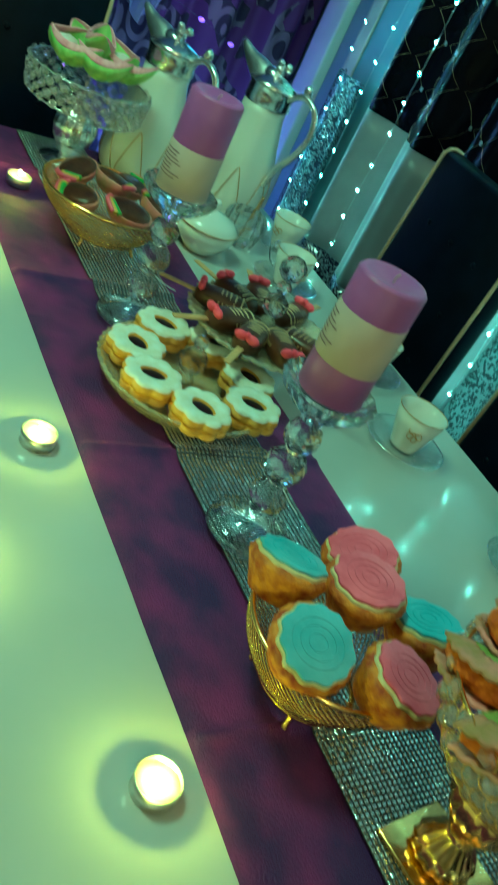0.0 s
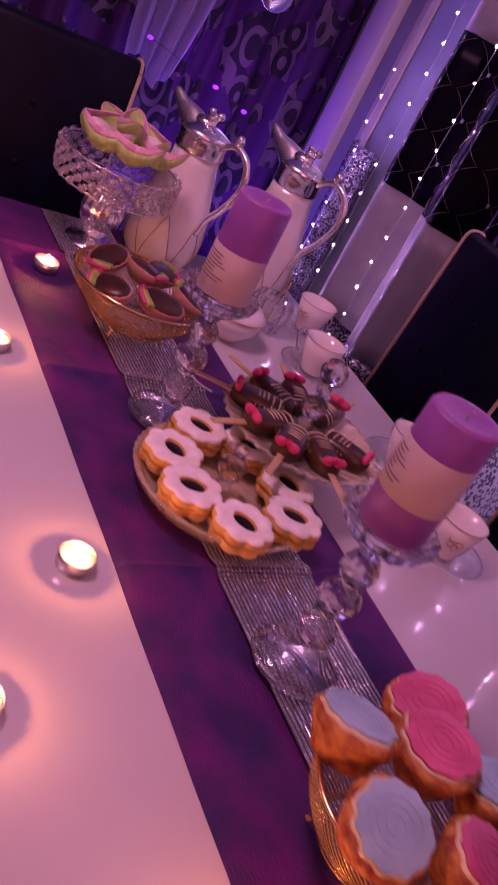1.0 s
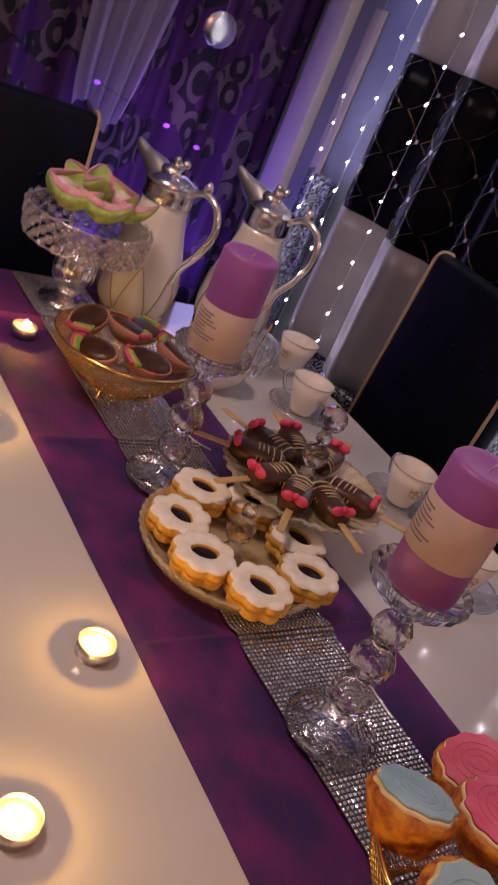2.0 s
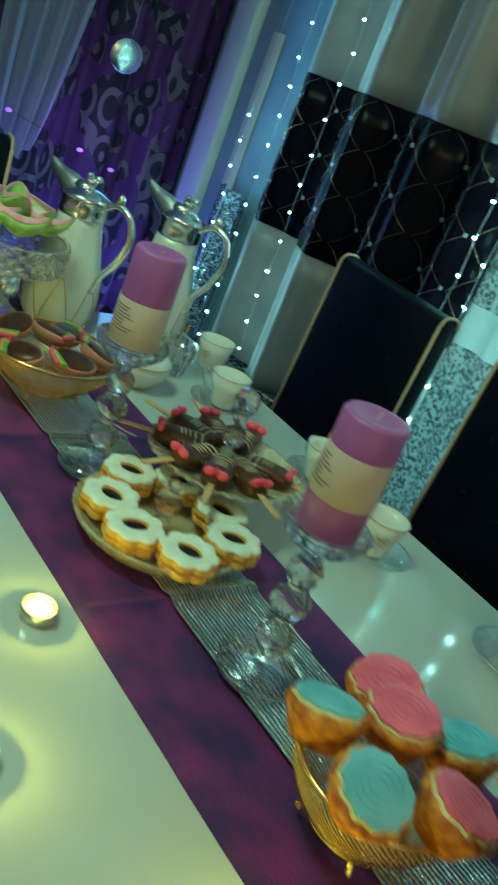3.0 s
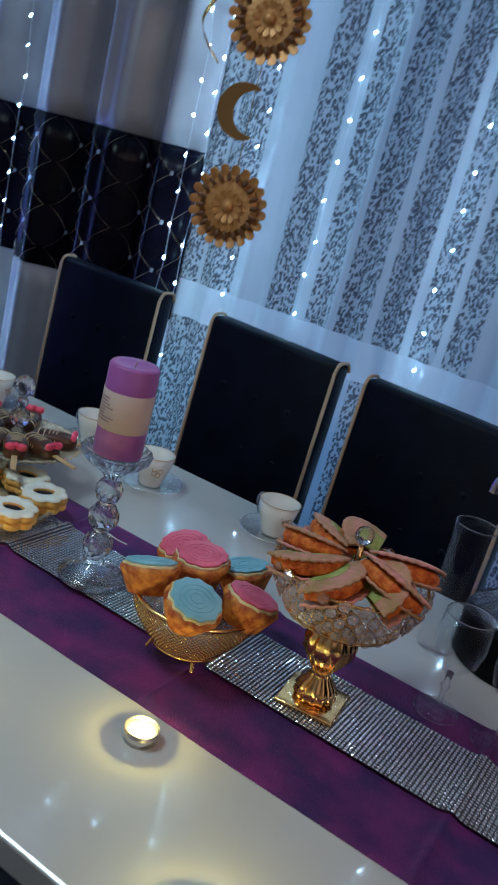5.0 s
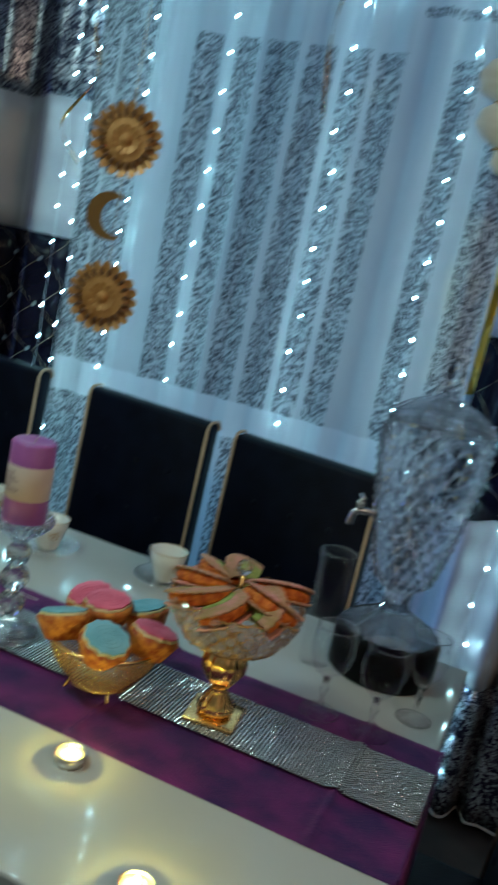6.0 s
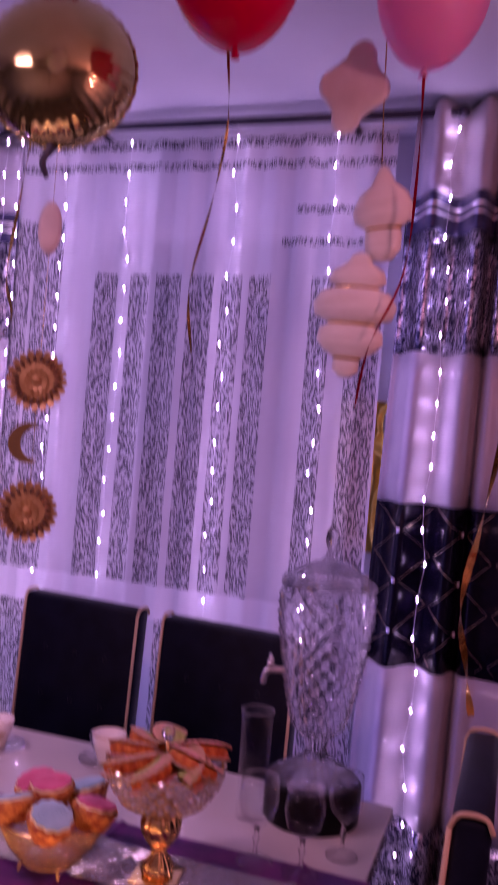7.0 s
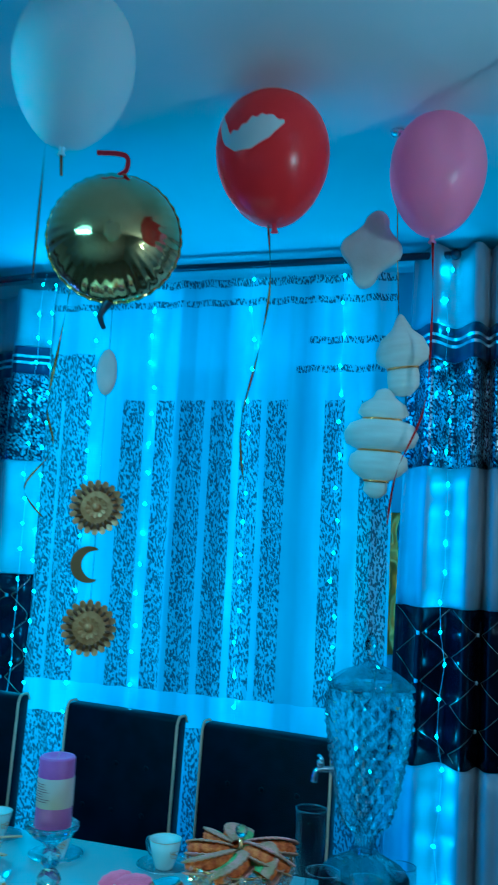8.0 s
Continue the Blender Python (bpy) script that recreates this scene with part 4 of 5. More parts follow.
cb = cupcake(T(-0.137, 0.078, 0.128) @ pose(0, 0, 0, -12, -16, 0), M_ICEB, "pale blue")
cp = cupcake(T(-0.150, 0.178, 0.122) @ pose(0, 0, 0, 10, -14, 30), M_ICEP, "pink")
copy_thing(cb, T(-0.046, 0.056, 0.126) @ pose(0, 0, 0, 20, 4, 60))
copy_thing(cb, T(-0.060, 0.202, 0.122) @ pose(0, 0, 0, -14, 6, 110))
copy_thing(cp, T(-0.096, 0.138, 0.142) @ pose(0, 0, 0, 4, -3, 10))
copy_thing(cp, T(-0.002, 0.130, 0.126) @ pose(0, 0, 0, 6, 14, 80))


def taco(m):
    th = thing("candy_chocolate", "oval chocolate in a pastel candy shell", "chocolate", m, "candy-trimmed chocolates in the bowl")
    part("shell", lathe([(0, -0.022), (0.020, -0.018), (0.030, -0.004), (0.032, 0.006), (0.030, 0.008), (0.0285, 0.004), (0, 0.003)], 32, flute=0.02, flutes=16, m=Matrix.Diagonal((1.25, 0.85, 1, 1))), M_SHELLC, th)
    part("filling", lathe([(0, 0.013), (0.018, 0.012), (0.028, 0.009), (0.0296, 0.005), (0.028, 0.002), (0, 0.002)], 32, m=Matrix.Diagonal((1.25, 0.85, 1, 1))), M_CHOC, th)
    for i, c in enumerate(M_CANDY):
        part("candy_strip", tube(spline([(-0.036 + 0.006 * i, 0.012 - 0.01 * i, 0.007), (-0.040 + 0.004 * i, -0.004, 0.011), (-0.026 + 0.006 * i, -0.024, 0.008)]), 0.0045, 8), c, th)
    return th


tc = taco(T(-0.945, 0.095, 0.092) @ pose(0, 0, 0, 22, -6, 25))
for u, v, w, r in ((-0.925, 0.175, 0.094, (18, 6, 70)), (-1.0, 0.165, 0.110, (10, 0, 200)), (-1.05, 0.12, 0.094, (6, -20, 120)), (-1.04, 0.215, 0.094, (-16, -8, 300)), (-0.965, 0.24, 0.094, (-18, 6, 10))):
    copy_thing(tc, T(u, v, w) @ pose(0, 0, 0, *r))


# ---- beaded cake stands ----
def bead_stand(m, metal, label, square, waist=0.076):
    th = thing("cake_stand", label, "cake stand", m, "beaded cake stands")
    if square:
        part("foot", box(-0.042, 0.042, -0.042, 0.042, 0.0, 0.006, 0.002), metal, th)
    else:
        part("foot", lathe([(0, 0), (0.045, 0), (0.046, 0.004), (0.02, 0.010), (0, 0.010)], 32), metal, th)
    lower = [(0, 0.006), (0.026, 0.006), (0.030, 0.016), (0.024, 0.030), (0.015, 0.042), (0.013, 0.050), (0.022, 0.062), (0.034, 0.082), (0.036, 0.100)]
    if not square:
        lower = [(0, 0.006), (0.018, 0.006), (0.012, 0.016), (0.020, 0.032), (0.032, 0.056), (0.037, 0.082), (0.035, 0.100)]
    part("stem", lathe(lower + [(0.028, 0.118), (0.014, 0.130), (0.03, 0.134), (0, 0.136)], 56, flute=0.05, flutes=14), metal, th, "fluted shining metal stem")
    if square:
        part("centre_knob", ball(0.013, Matrix.Translation((0, 0, 0.254)), 2), M_CRYSTAL, th, "faceted crystal knob", smooth=False)
        part("centre_post", lathe([(0, 0.141), (0.004, 0.141), (0.004, 0.242), (0, 0.242)], 12), metal, th)
    rp = 0.100
    part("tray", lathe([(0, 0.134), (0.066, 0.140), (rp - 0.006, 0.196), (rp - 0.003, 0.200), (rp - 0.009, 0.202), (0.062, 0.146), (0, 0.141)], 48), M_GLASS, th, "clear glass bowl")
    bead = loop = None
    for j in range(5):
        f = j / 4
        r, z = waist + (0.103 - waist) * math.sin(f * math.pi / 2), 0.146 + 0.054 * f
        n = 23
        for i in range(n):
            a = 2 * math.pi * (i + 0.5 * (j % 2)) / n
            mm = pose(r * math.cos(a), r * math.sin(a), z, 0, 0, math.degrees(a)) @ Matrix.Diagonal((0.7, 0.9 + 0.25 * f, 1.05, 1))
            if bead is None:
                bead = part("bead", ball(0.0078, None, 1), M_BEAD, th, "faceted crystal bead", smooth=False, m=mm)
            else:
                again(bead, mm, th)
            if loop is None:
                loop = part("bead_loop", tube([(0.0012, 0.0088 * math.cos(k * math.pi / 6), 0.0088 * math.sin(k * math.pi / 6)) for k in range(12)], 0.0006, 4, closed=True), metal, th, "thin metal loop round a bead", m=mm)
            else:
                again(loop, mm, th)
    part("rim", tube([(rp * math.cos(a), rp * math.sin(a), 0.203) for a in [2 * math.pi * k / 60 for k in range(60)]], 0.0022, 8, closed=True), metal, th)
    part("rim", tube([((waist - 0.001) * math.cos(a), (waist - 0.001) * math.sin(a), 0.140) for a in [2 * math.pi * k / 60 for k in range(60)]], 0.0022, 8, closed=True), metal, th)
    return th


bead_stand(T(0.105, 0.175, 0.010, 8), M_GOLD, "gold cake stand with crystal bead bowl", True)
bead_stand(T(-1.30, 0.185, 0.010) @ Matrix.Diagonal((1.12, 1.12, 0.86, 1)), M_SILVER, "silver cake stand with crystal bead bowl", False, 0.098)


def fan_wafer(m):
    """Two ribbed fan shells hinged at the inner point, with filling in the open mouth; local x points to the mouth."""
    th = thing("wafer_shell", "ribbed pink and green wafer shell with orange filling", "pastry", m, "filled wafer shells on the gold stand")
    R, half = 0.062, 1.25

    def lip(q, a, up):
        z = 0.016 * q ** 0.8 + 0.009 * math.sin(math.pi * min(q, 1)) if up else -0.007 * q - 0.006 * math.sin(math.pi * min(q, 1))
        return z * (0.45 + 0.55 * math.cos(a * 0.9) ** 0.7)

    for up in (True, False):
        for q0, q1, mat, word in ((0.04, 0.60, M_WAFG, "green ribbed base"), (0.60, 1.0, M_WAFP, "pink ribbed edge")):
            def fn(s, t):
                a, q = half * (2 * s - 1), q0 + (q1 - q0) * t
                rib = 0.0007 * math.cos(22 * math.pi * s) * q
                r = R * q * (1 + 0.012 * math.cos(22 * math.pi * s) * q)
                return (r * math.cos(a), r * math.sin(a) * 0.92, lip(q, a, up) + rib)
            part("shell", sheet(fn, 66, 5, 0.0032), mat, th, word)
    prof = [(0.15, 0.5), (0.50, 0.86), (0.82, 0.90), (0.91, 0.74), (0.93, 0.5), (0.91, 0.26), (0.82, 0.10), (0.50, 0.12), (0.15, 0.5)]

    def fill(s, t):
        a = half * 0.93 * (2 * s - 1)
        k = min(int(t * 8), 7)
        f = t * 8 - k
        q, h = (prof[k][i] + (prof[k + 1][i] - prof[k][i]) * f for i in (0, 1))
        z0, z1 = lip(q, a, False), lip(q, a, True)
        r = R * q * (1 + 0.05 * noise.noise(Vector((s * 14, t * 14, 3))))
        return (r * math.cos(a), r * math.sin(a) * 0.92, z0 + (z1 - z0) * h)
    part("filling", sheet(fill, 40, 16), M_CRUMB, th, "coarse orange filling")
    return th


UPRIGHT = Matrix(((0, 1, 0, 0), (0, 0, 1, 0), (1, 0, 0, 0), (0, 0, 0, 1)))
fw = None
for ang, rad, w, lean, droop in ((206, 0.060, 0.206, 76, 12), (250, 0.058, 0.204, 72, 16), (306, 0.060, 0.206, 56, 14), (352, 0.060, 0.206, -64, 12), (38, 0.058, 0.212, -68, 8), (84, 0.054, 0.216, 70, 6), (126, 0.056, 0.214, 68, 8), (166, 0.058, 0.210, 68, 10)):
    a = math.radians(ang)
    m = T(0.105, 0.175, 0.010) @ pose(rad * math.cos(a), rad * math.sin(a), w, 0, 0, ang) @ pose(0, 0, 0, 0, droop, 0) @ pose(0, 0, 0, -lean, 0, 0) @ UPRIGHT
    fw = copy_thing(fw, m) if fw else fan_wafer(m)


def lotus(m):
    """A deep boat with pointed ends; local y is the side that leans to the middle of the stand."""
    th = thing("lotus_pastry", "boat-shaped green pastry with pink edge and cream", "pastry", m, "lotus-shaped pastries on the stand")

    def hull(s, t):
        a = math.pi * (s - 0.5)
        x = 0.060 * math.sin(a)
        w = 0.030 * max(0.0, math.cos(a)) ** 1.15
        ph = math.pi * t
        rib = 1 + 0.02 * math.cos(40 * math.pi * s)
        return (x, -w * rib * math.cos(ph) * (1 + 0.25 * math.sin(ph)), -w * 1.15 * rib * math.sin(ph) + 0.020 * (x / 0.06) ** 2 + 0.018)
    for t0, t1, mat, word in ((0.0, 0.13, M_LOTP, "pink upper edge"), (0.13, 0.87, M_LOTG, "ribbed green belly"), (0.87, 1.0, M_LOTP, "pink upper edge")):
        part("petal_side", sheet(lambda s, t: hull(s, t0 + (t1 - t0) * t), 80, 6, 0.0028), mat, th, word)
    b = bmesh.new()
    bmesh.ops.create_uvsphere(b, u_segments=20, v_segments=10, radius=1)
    for v in b.verts:
        x, y, z = v.co
        v.co = Vector((x * 0.040, y * 0.024, 0.007 + z * 0.010 + 0.004 * noise.noise(Vector((x * 4, y * 4, 0)))))
    part("cream", b, M_CREAM, th)
    return th


lo = None
for ang, rad, w, tilt, turn in ((238, 0.064, 0.203, 26, 62), (296, 0.066, 0.204, 22, 112), (350, 0.064, 0.203, 24, 74), (50, 0.060, 0.206, 16, 14), (112, 0.062, 0.205, 22, 80), (176, 0.064, 0.204, 24, 24), (300, 0.006, 0.226, 10, 40)):
    a = math.radians(ang)
    m = T(-1.30, 0.185, 0.010) @ pose(rad * math.cos(a), rad * math.sin(a), w, 0, 0, ang + turn) @ pose(0, 0, 0, -tilt, 0, 0)
    lo = copy_thing(lo, m) if lo else lotus(m @ Matrix.Diagonal((0.84, 0.84, 0.9, 1)))


# ---- jugs ----
def jug(m):
    th = thing("coffee_jug", "white porcelain jug with silver lid and handle", "jug", m, "coffee jugs on the table")
    part("body", lathe([(0, 0), (0.060, 0), (0.062, 0.006), (0.070, 0.03), (0.072, 0.06), (0.066, 0.11), (0.052, 0.165), (0.043, 0.205), (0.042, 0.225), (0, 0.225)], 48, flute=0.018, flutes=8), M_PORC, th)
    part("base_ring", lathe([(0.060, 0), (0.066, 0.001), (0.066, 0.007), (0.061, 0.009)], 48), M_SILVER, th)
    part("collar", lathe([(0.043, 0.222), (0.046, 0.226), (0.044, 0.240), (0.047, 0.256), (0.050, 0.260), (0.036, 0.268), (0.02, 0.276), (0, 0.28)], 40), M_SILVER, th)
    sp = spline([(-0.008, 0, 0.250), (-0.044, 0, 0.268), (-0.074, 0, 0.280), (-0.104, 0, 0.298)])
    spt = tube(sp, [0.030 - 0.025 * (i / (len(sp) - 1)) ** 1.3 for i in range(len(sp))], 14)
    for v in spt.verts:
        v.co.y *= 0.75
    part("spout", spt, M_PEWTER, th, "silver pouring lip")
    lid = ball(0.012, pose(0.0, 0, 0.288))
    ball(0.018, pose(-0.012, 0, 0.276) @ Matrix.Diagonal((1.3, 1, 0.7, 1)), 2, lid)
    ball(0.008, pose(0.012, 0.006, 0.298), 2, lid)
    ball(0.007, pose(0.002, -0.008, 0.302), 2, lid)
    part("lid_ornament", lid, M_SILVER, th, "silver flower ornament")
    hd = spline([(0.040, 0, 0.250), (0.075, 0, 0.272), (0.110, 0, 0.258), (0.122, 0, 0.215), (0.104, 0, 0.165), (0.080, 0, 0.128), (0.072, 0, 0.098), (0.064, 0, 0.090)])
    part("handle", tube(hd, 0.0065, 10), M_SILVER, th, "curved silver handle")
    part("thumb_rest", ball(0.011, pose(0.078, 0, 0.283) @ Matrix.Diagonal((0.8, 0.8, 1.2, 1))), M_SILVER, th)
    body = ((0.0, 0.060), (0.03, 0.070), (0.06, 0.072), (0.11, 0.066), (0.165, 0.052), (0.225, 0.042))
    for k in range(7):
        pts = []
        for i in range(17):
            q = i / 8 - 1
            z = 0.012 + 0.098 * (1 - abs(q) ** 1.7)
            r = float(np.interp(z, [p[0] for p in body], [p[1] for p in body])) * 1.02
            a = 2 * math.pi * k / 7 + 0.42 * q * abs(q) ** 0.4
            pts.append((r * math.cos(a), r * math.sin(a), z))
        part("relief", tube(pts, 0.0010, 5), M_PORCGOLD, th, "raised tulip-leaf outline")
    for sgn in (-1, 1):
        fl = None
        for k in range(6):
            a = 2 * math.pi * k / 6
            fl = tube([(0.009 * math.cos(a) + 0.007 * math.cos(b), 0, 0.125 + 0.009 * math.sin(a) + 0.007 * math.sin(b)) for b in [2 * math.pi * i / 12 for i in range(12)]], 0.0009, 5, fl, closed=True)
        fl.transform(pose(0, 0, 0, 0, 0, 0 if sgn < 0 else 180) @ pose(0, -0.065, 0, -8, 0, 0))
        part("motif", fl, M_PORCGOLD, th, "embossed flower motif")
    return th


jug(T(-1.345, 0.345, 0.001, 22) @ Matrix.Diagonal((1.1, 1.1, 1.04, 1)))
jug(T(-1.30, 0.555, 0.001, 22) @ Matrix.Diagonal((1.1, 1.1, 1.08, 1)))


# ---- tea things ----
def cup_mesh(r, h):
    return lathe([(0, 0.004), (r * 0.5, 0.002), (r * 0.55, 0.0), (r * 0.58, 0.004), (r * 0.62, h * 0.12), (r * 0.86, h * 0.6), (r, h), (r * 0.965, h), (r * 0.83, h * 0.6), (r * 0.58, h * 0.12), (0, h * 0.08)], 40)


def teacup(m, turn):
    sa = thing("saucer", "clear glass saucer under a teacup", "saucer", m, "saucers")
    part("dish", lathe([(0, 0.0), (0.032, 0.0), (0.045, 0.004), (0.066, 0.012), (0.068, 0.014), (0.064, 0.0145), (0.044, 0.008), (0.028, 0.005), (0, 0.005)], 48, flute=0.012, flutes=24), M_DISH, sa)
    part("rim_line", tube([(0.0672 * math.cos(a), 0.0672 * math.sin(a), 0.0142) for a in [2 * math.pi * k / 60 for k in range(60)]], 0.0011, 5, closed=True), M_SILVER, sa)
    th = thing("teacup", "white porcelain teacup with gold motif on saucer", "cup", m @ pose(0, 0, 0.0055, 0, 0, turn), "teacups")
    part("bowl", cup_mesh(0.041, 0.068), M_PORC, th)
    part("handle", tube(spline([(0.036, 0, 0.056), (0.055, 0, 0.060), (0.062, 0, 0.042), (0.050, 0, 0.022), (0.031, 0, 0.016)]), 0.0040, 8), M_CRYSTAL, th, "clear glass handle")
    mo = None
    for k in range(5):
        a = 2 * math.pi * k / 5
        mo = tube([(0.007 * math.cos(a) + 0.005 * math.cos(b), 0, 0.007 * math.sin(a) + 0.005 * math.sin(b)) for b in [2 * math.pi * i / 10 for i in range(10)]], 0.0008, 5, mo, closed=True)
    mo.transform(pose(0, 0, 0, 0, 0, -100) @ pose(0, -0.0365, 0.042, -14, 0, 0))
    part("motif", mo, M_PORCGOLD, th, "gold flower motif")
    part("motif", mo2 := tube([(0.041 * math.cos(a), 0.041 * math.sin(a), 0.0682) for a in [2 * math.pi * k / 40 for k in range(40)]], 0.0007, 5, closed=True), M_PORCGOLD, th)
    return th


for u, v, turn in ((-0.490, 0.550, 150), (-0.215, 0.600, 160), (-0.975, 0.560, 200), (-0.70, 0.600, 170)):
    teacup(T(u, v, 0.001), turn)

sb = thing("sugar_bowl", "white lidded porcelain sugar bowl", "bowl", T(-1.06, 0.40, 0.001))
part("bowl", lathe([(0, 0), (0.030, 0), (0.034, 0.004), (0.056, 0.03), (0.060, 0.052), (0.056, 0.054), (0.05, 0.03), (0, 0.01)], 40), M_PORC, sb)
part("lid", lathe([(0.061, 0.053), (0.060, 0.058), (0.045, 0.072), (0.015, 0.082), (0.006, 0.086), (0.011, 0.096), (0.006, 0.104), (0, 0.105)], 40), M_PORC, sb)
part("gold_line", tube([(0.061 * math.cos(a), 0.061 * math.sin(a), 0.055) for a in [2 * math.pi * k / 60 for k in range(60)]], 0.001, 5, closed=True), M_PORCGOLD, sb)
pl = thing("side_plate", "upright white porcelain plate with gold rim", "plate", T(-1.16, 0.33, 0.001))
part("dish", lathe([(0, 0.0), (0.05, 0.0), (0.085, 0.012), (0.086, 0.014), (0.083, 0.015), (0.05, 0.004), (0, 0.004)], 48), M_PORC, pl)
cj = thing("crystal_jar", "cut crystal jar with spoon on the table", "jar", T(-1.13, 0.52, 0.001))
part("jar", lathe([(0, 0), (0.030, 0), (0.034, 0.006), (0.042, 0.03), (0.044, 0.055), (0.038, 0.07), (0.035, 0.07), (0.038, 0.03), (0, 0.008)], 24, flute=0.05, flutes=12), M_CRYSTAL, cj, smooth=False)
part("spoon", tube(spline([(0.0, 0, 0.02), (0.01, 0.0, 0.06), (0.022, 0, 0.115)]), 0.0022, 6), M_GOLD, cj)
teacup(T(-1.15, 0.64, 0.001), 120)


# ---- glasses and drink dispenser ----
def goblet(m, s=1.0):
    th = thing("goblet", "clear stemmed goblet standing on the table", "glass", m, "clear goblets")
    part("foot", lathe([(0, 0), (0.033 * s, 0), (0.034 * s, 0.002), (0.012 * s, 0.006), (0.005 * s, 0.014), (0, 0.014)], 32), M_GLASS, th)
    part("stem", lathe([(0.0048 * s, 0.0142), (0.004 * s, 0.035), (0.0075 * s, 0.045), (0.0042 * s, 0.054), (0.006 * s, 0.066), (0, 0.066)], 20), M_CRYSTAL, th)
    part("bowl", lathe([(0, 0.0665), (0.012 * s, 0.068), (0.032 * s, 0.090), (0.038 * s, 0.115), (0.035 * s, 0.160), (0.0338 * s, 0.160), (0.0338 * s, 0.156)], 40), M_GLASS, th)
    # extra rings shape the highlights along rim and foot
    part("rim", tube([(0.0345 * s * math.cos(a), 0.0345 * s * math.sin(a), 0.160) for a in [2 * math.pi * k / 40 for k in range(40)]], 0.0009, 5, closed=True), M_CRYSTAL, th, "ring added for the bright line of the rim")
    part("rim", tube([(0.0335 * s * math.cos(a), 0.0335 * s * math.sin(a), 0.0016) for a in [2 * math.pi * k / 40 for k in range(40)]], 0.0012, 5, closed=True), M_CRYSTAL, th, "ring added for the bright line of the foot")
    return th


goblet(T(0.240, 0.318, 0.003))
goblet(T(0.330, 0.312, 0.003))
goblet(T(0.385, 0.42, 0.001), 0.9)
tg = thing("tall_glass", "tall straight clear tumbler by the dispenser", "glass", T(0.172, 0.50, 0.001))
part("body", lathe([(0, 0), (0.030, 0), (0.033, 0.2), (0.0355, 0.225), (0.0343, 0.225), (0.0343, 0.221)], 40), M_GLASS, tg)
# extra ring shapes the highlight along the tumbler's rim
part("rim", tube([(0.0349 * math.cos(a), 0.0349 * math.sin(a), 0.225) for a in [2 * math.pi * k / 40 for k in range(40)]], 0.001, 5, closed=True), M_CRYSTAL, tg, "ring added for the bright line of the rim")

DU, DV = 0.287, 0.567
tr = thing("black_stand", "black lacquered stand under the drink dispenser", "stand", T(DU, DV, 0.001))
part("base", lathe([(0, 0), (0.099, 0), (0.102, 0.004), (0.103, 0.076), (0.098, 0.082), (0, 0.082)], 48), M_TRAY, tr)
dp = thing("drink_dispenser", "cut crystal drink dispenser with lid and tap", "drink dispenser", T(DU, DV, 0.0835))
part("foot", lathe([(0, 0), (0.086, 0), (0.094, 0.005), (0.080, 0.015), (0.050, 0.032), (0.028, 0.046), (0.021, 0.062), (0.026, 0.085), (0, 0.086)], 40, flute=0.04, flutes=20), M_CRYSTAL, dp, smooth=False)
b = bmesh.new()
rows, n = 17, 18
g = []


def flank(f):
    return 0.036 + 0.060 * min(1.0, f * 1.25) ** 0.6


for j in range(rows):
    f = j / (rows - 1)
    g.append([b.verts.new((flank(f) * math.cos(2 * math.pi * (i + 0.5 * (j % 2)) / n), flank(f) * math.sin(2 * math.pi * (i + 0.5 * (j % 2)) / n), 0.092 + 0.315 * f)) for i in range(n)])
for j in range(rows - 2):
    for i in range(n):
        k = i + (j % 2)
        q = (g[j][i], g[j + 1][k % n], g[j + 2][i], g[j + 1][(k - 1) % n])
        f, a = (j + 1) / (rows - 1), 2 * math.pi * (i + 0.5 * (j % 2)) / n
        top = b.verts.new(((flank(f) + 0.011) * math.cos(a), (flank(f) + 0.011) * math.sin(a), 0.092 + 0.315 * f))
        for e in range(4):
            b.faces.new((q[e], q[(e + 1) % 4], top))
for j, s in ((0, 0), (rows - 1, (rows - 1) % 2)):
    for i in range(n):
        jj = 1 if j == 0 else rows - 2
        mid = g[jj][i]
        b.faces.new((g[j][i], g[j][(i + 1) % n], mid))
b.faces.new(g[0][::-1])
b.faces.new(g[-1])
bmesh.ops.recalc_face_normals(b, faces=b.faces[:])
part("body", b, M_CUT, dp, "cut crystal body", smooth=False)
part("lid", lathe([(0, 0.410), (0.101, 0.410), (0.103, 0.416), (0.095, 0.426), (0.060, 0.450), (0.024, 0.464), (0.012, 0.474), (0.011, 0.482), (0, 0.483)], 24, flute=0.03, flutes=12), M_CUT, dp, smooth=False)
part("knob", ball(0.018, pose(0, 0, 0.510) @ Matrix.Diagonal((0.85, 0.85, 1.6, 1)), 2), M_CRYSTAL, dp, smooth=False)
tap = thing("tap", "chrome tap", "", pose(0, 0, 0))
tap.parent = dp
tap.matrix_basis = pose(0, 0, 0.225, 0, 0, 205)
part("spout", tube(spline([(0.080, 0, 0), (0.110, 0, 0.0), (0.122, 0, -0.006), (0.126, 0, -0.028)]), 0.007, 10), M_SILVER, tap)
part("valve", lathe([(0, 0), (0.008, 0), (0.009, 0.012), (0.005, 0.016), (0, 0.016)], 16, m=pose(0.112, 0, 0.006)), M_SILVER, tap)
part("lever", tube([(0.112, -0.016, 0.026), (0.112, 0.016, 0.026)], 0.0045, 8), M_SILVER, tap)

# ---- hanging decorations ----
OX, OY = -0.463, 0.41


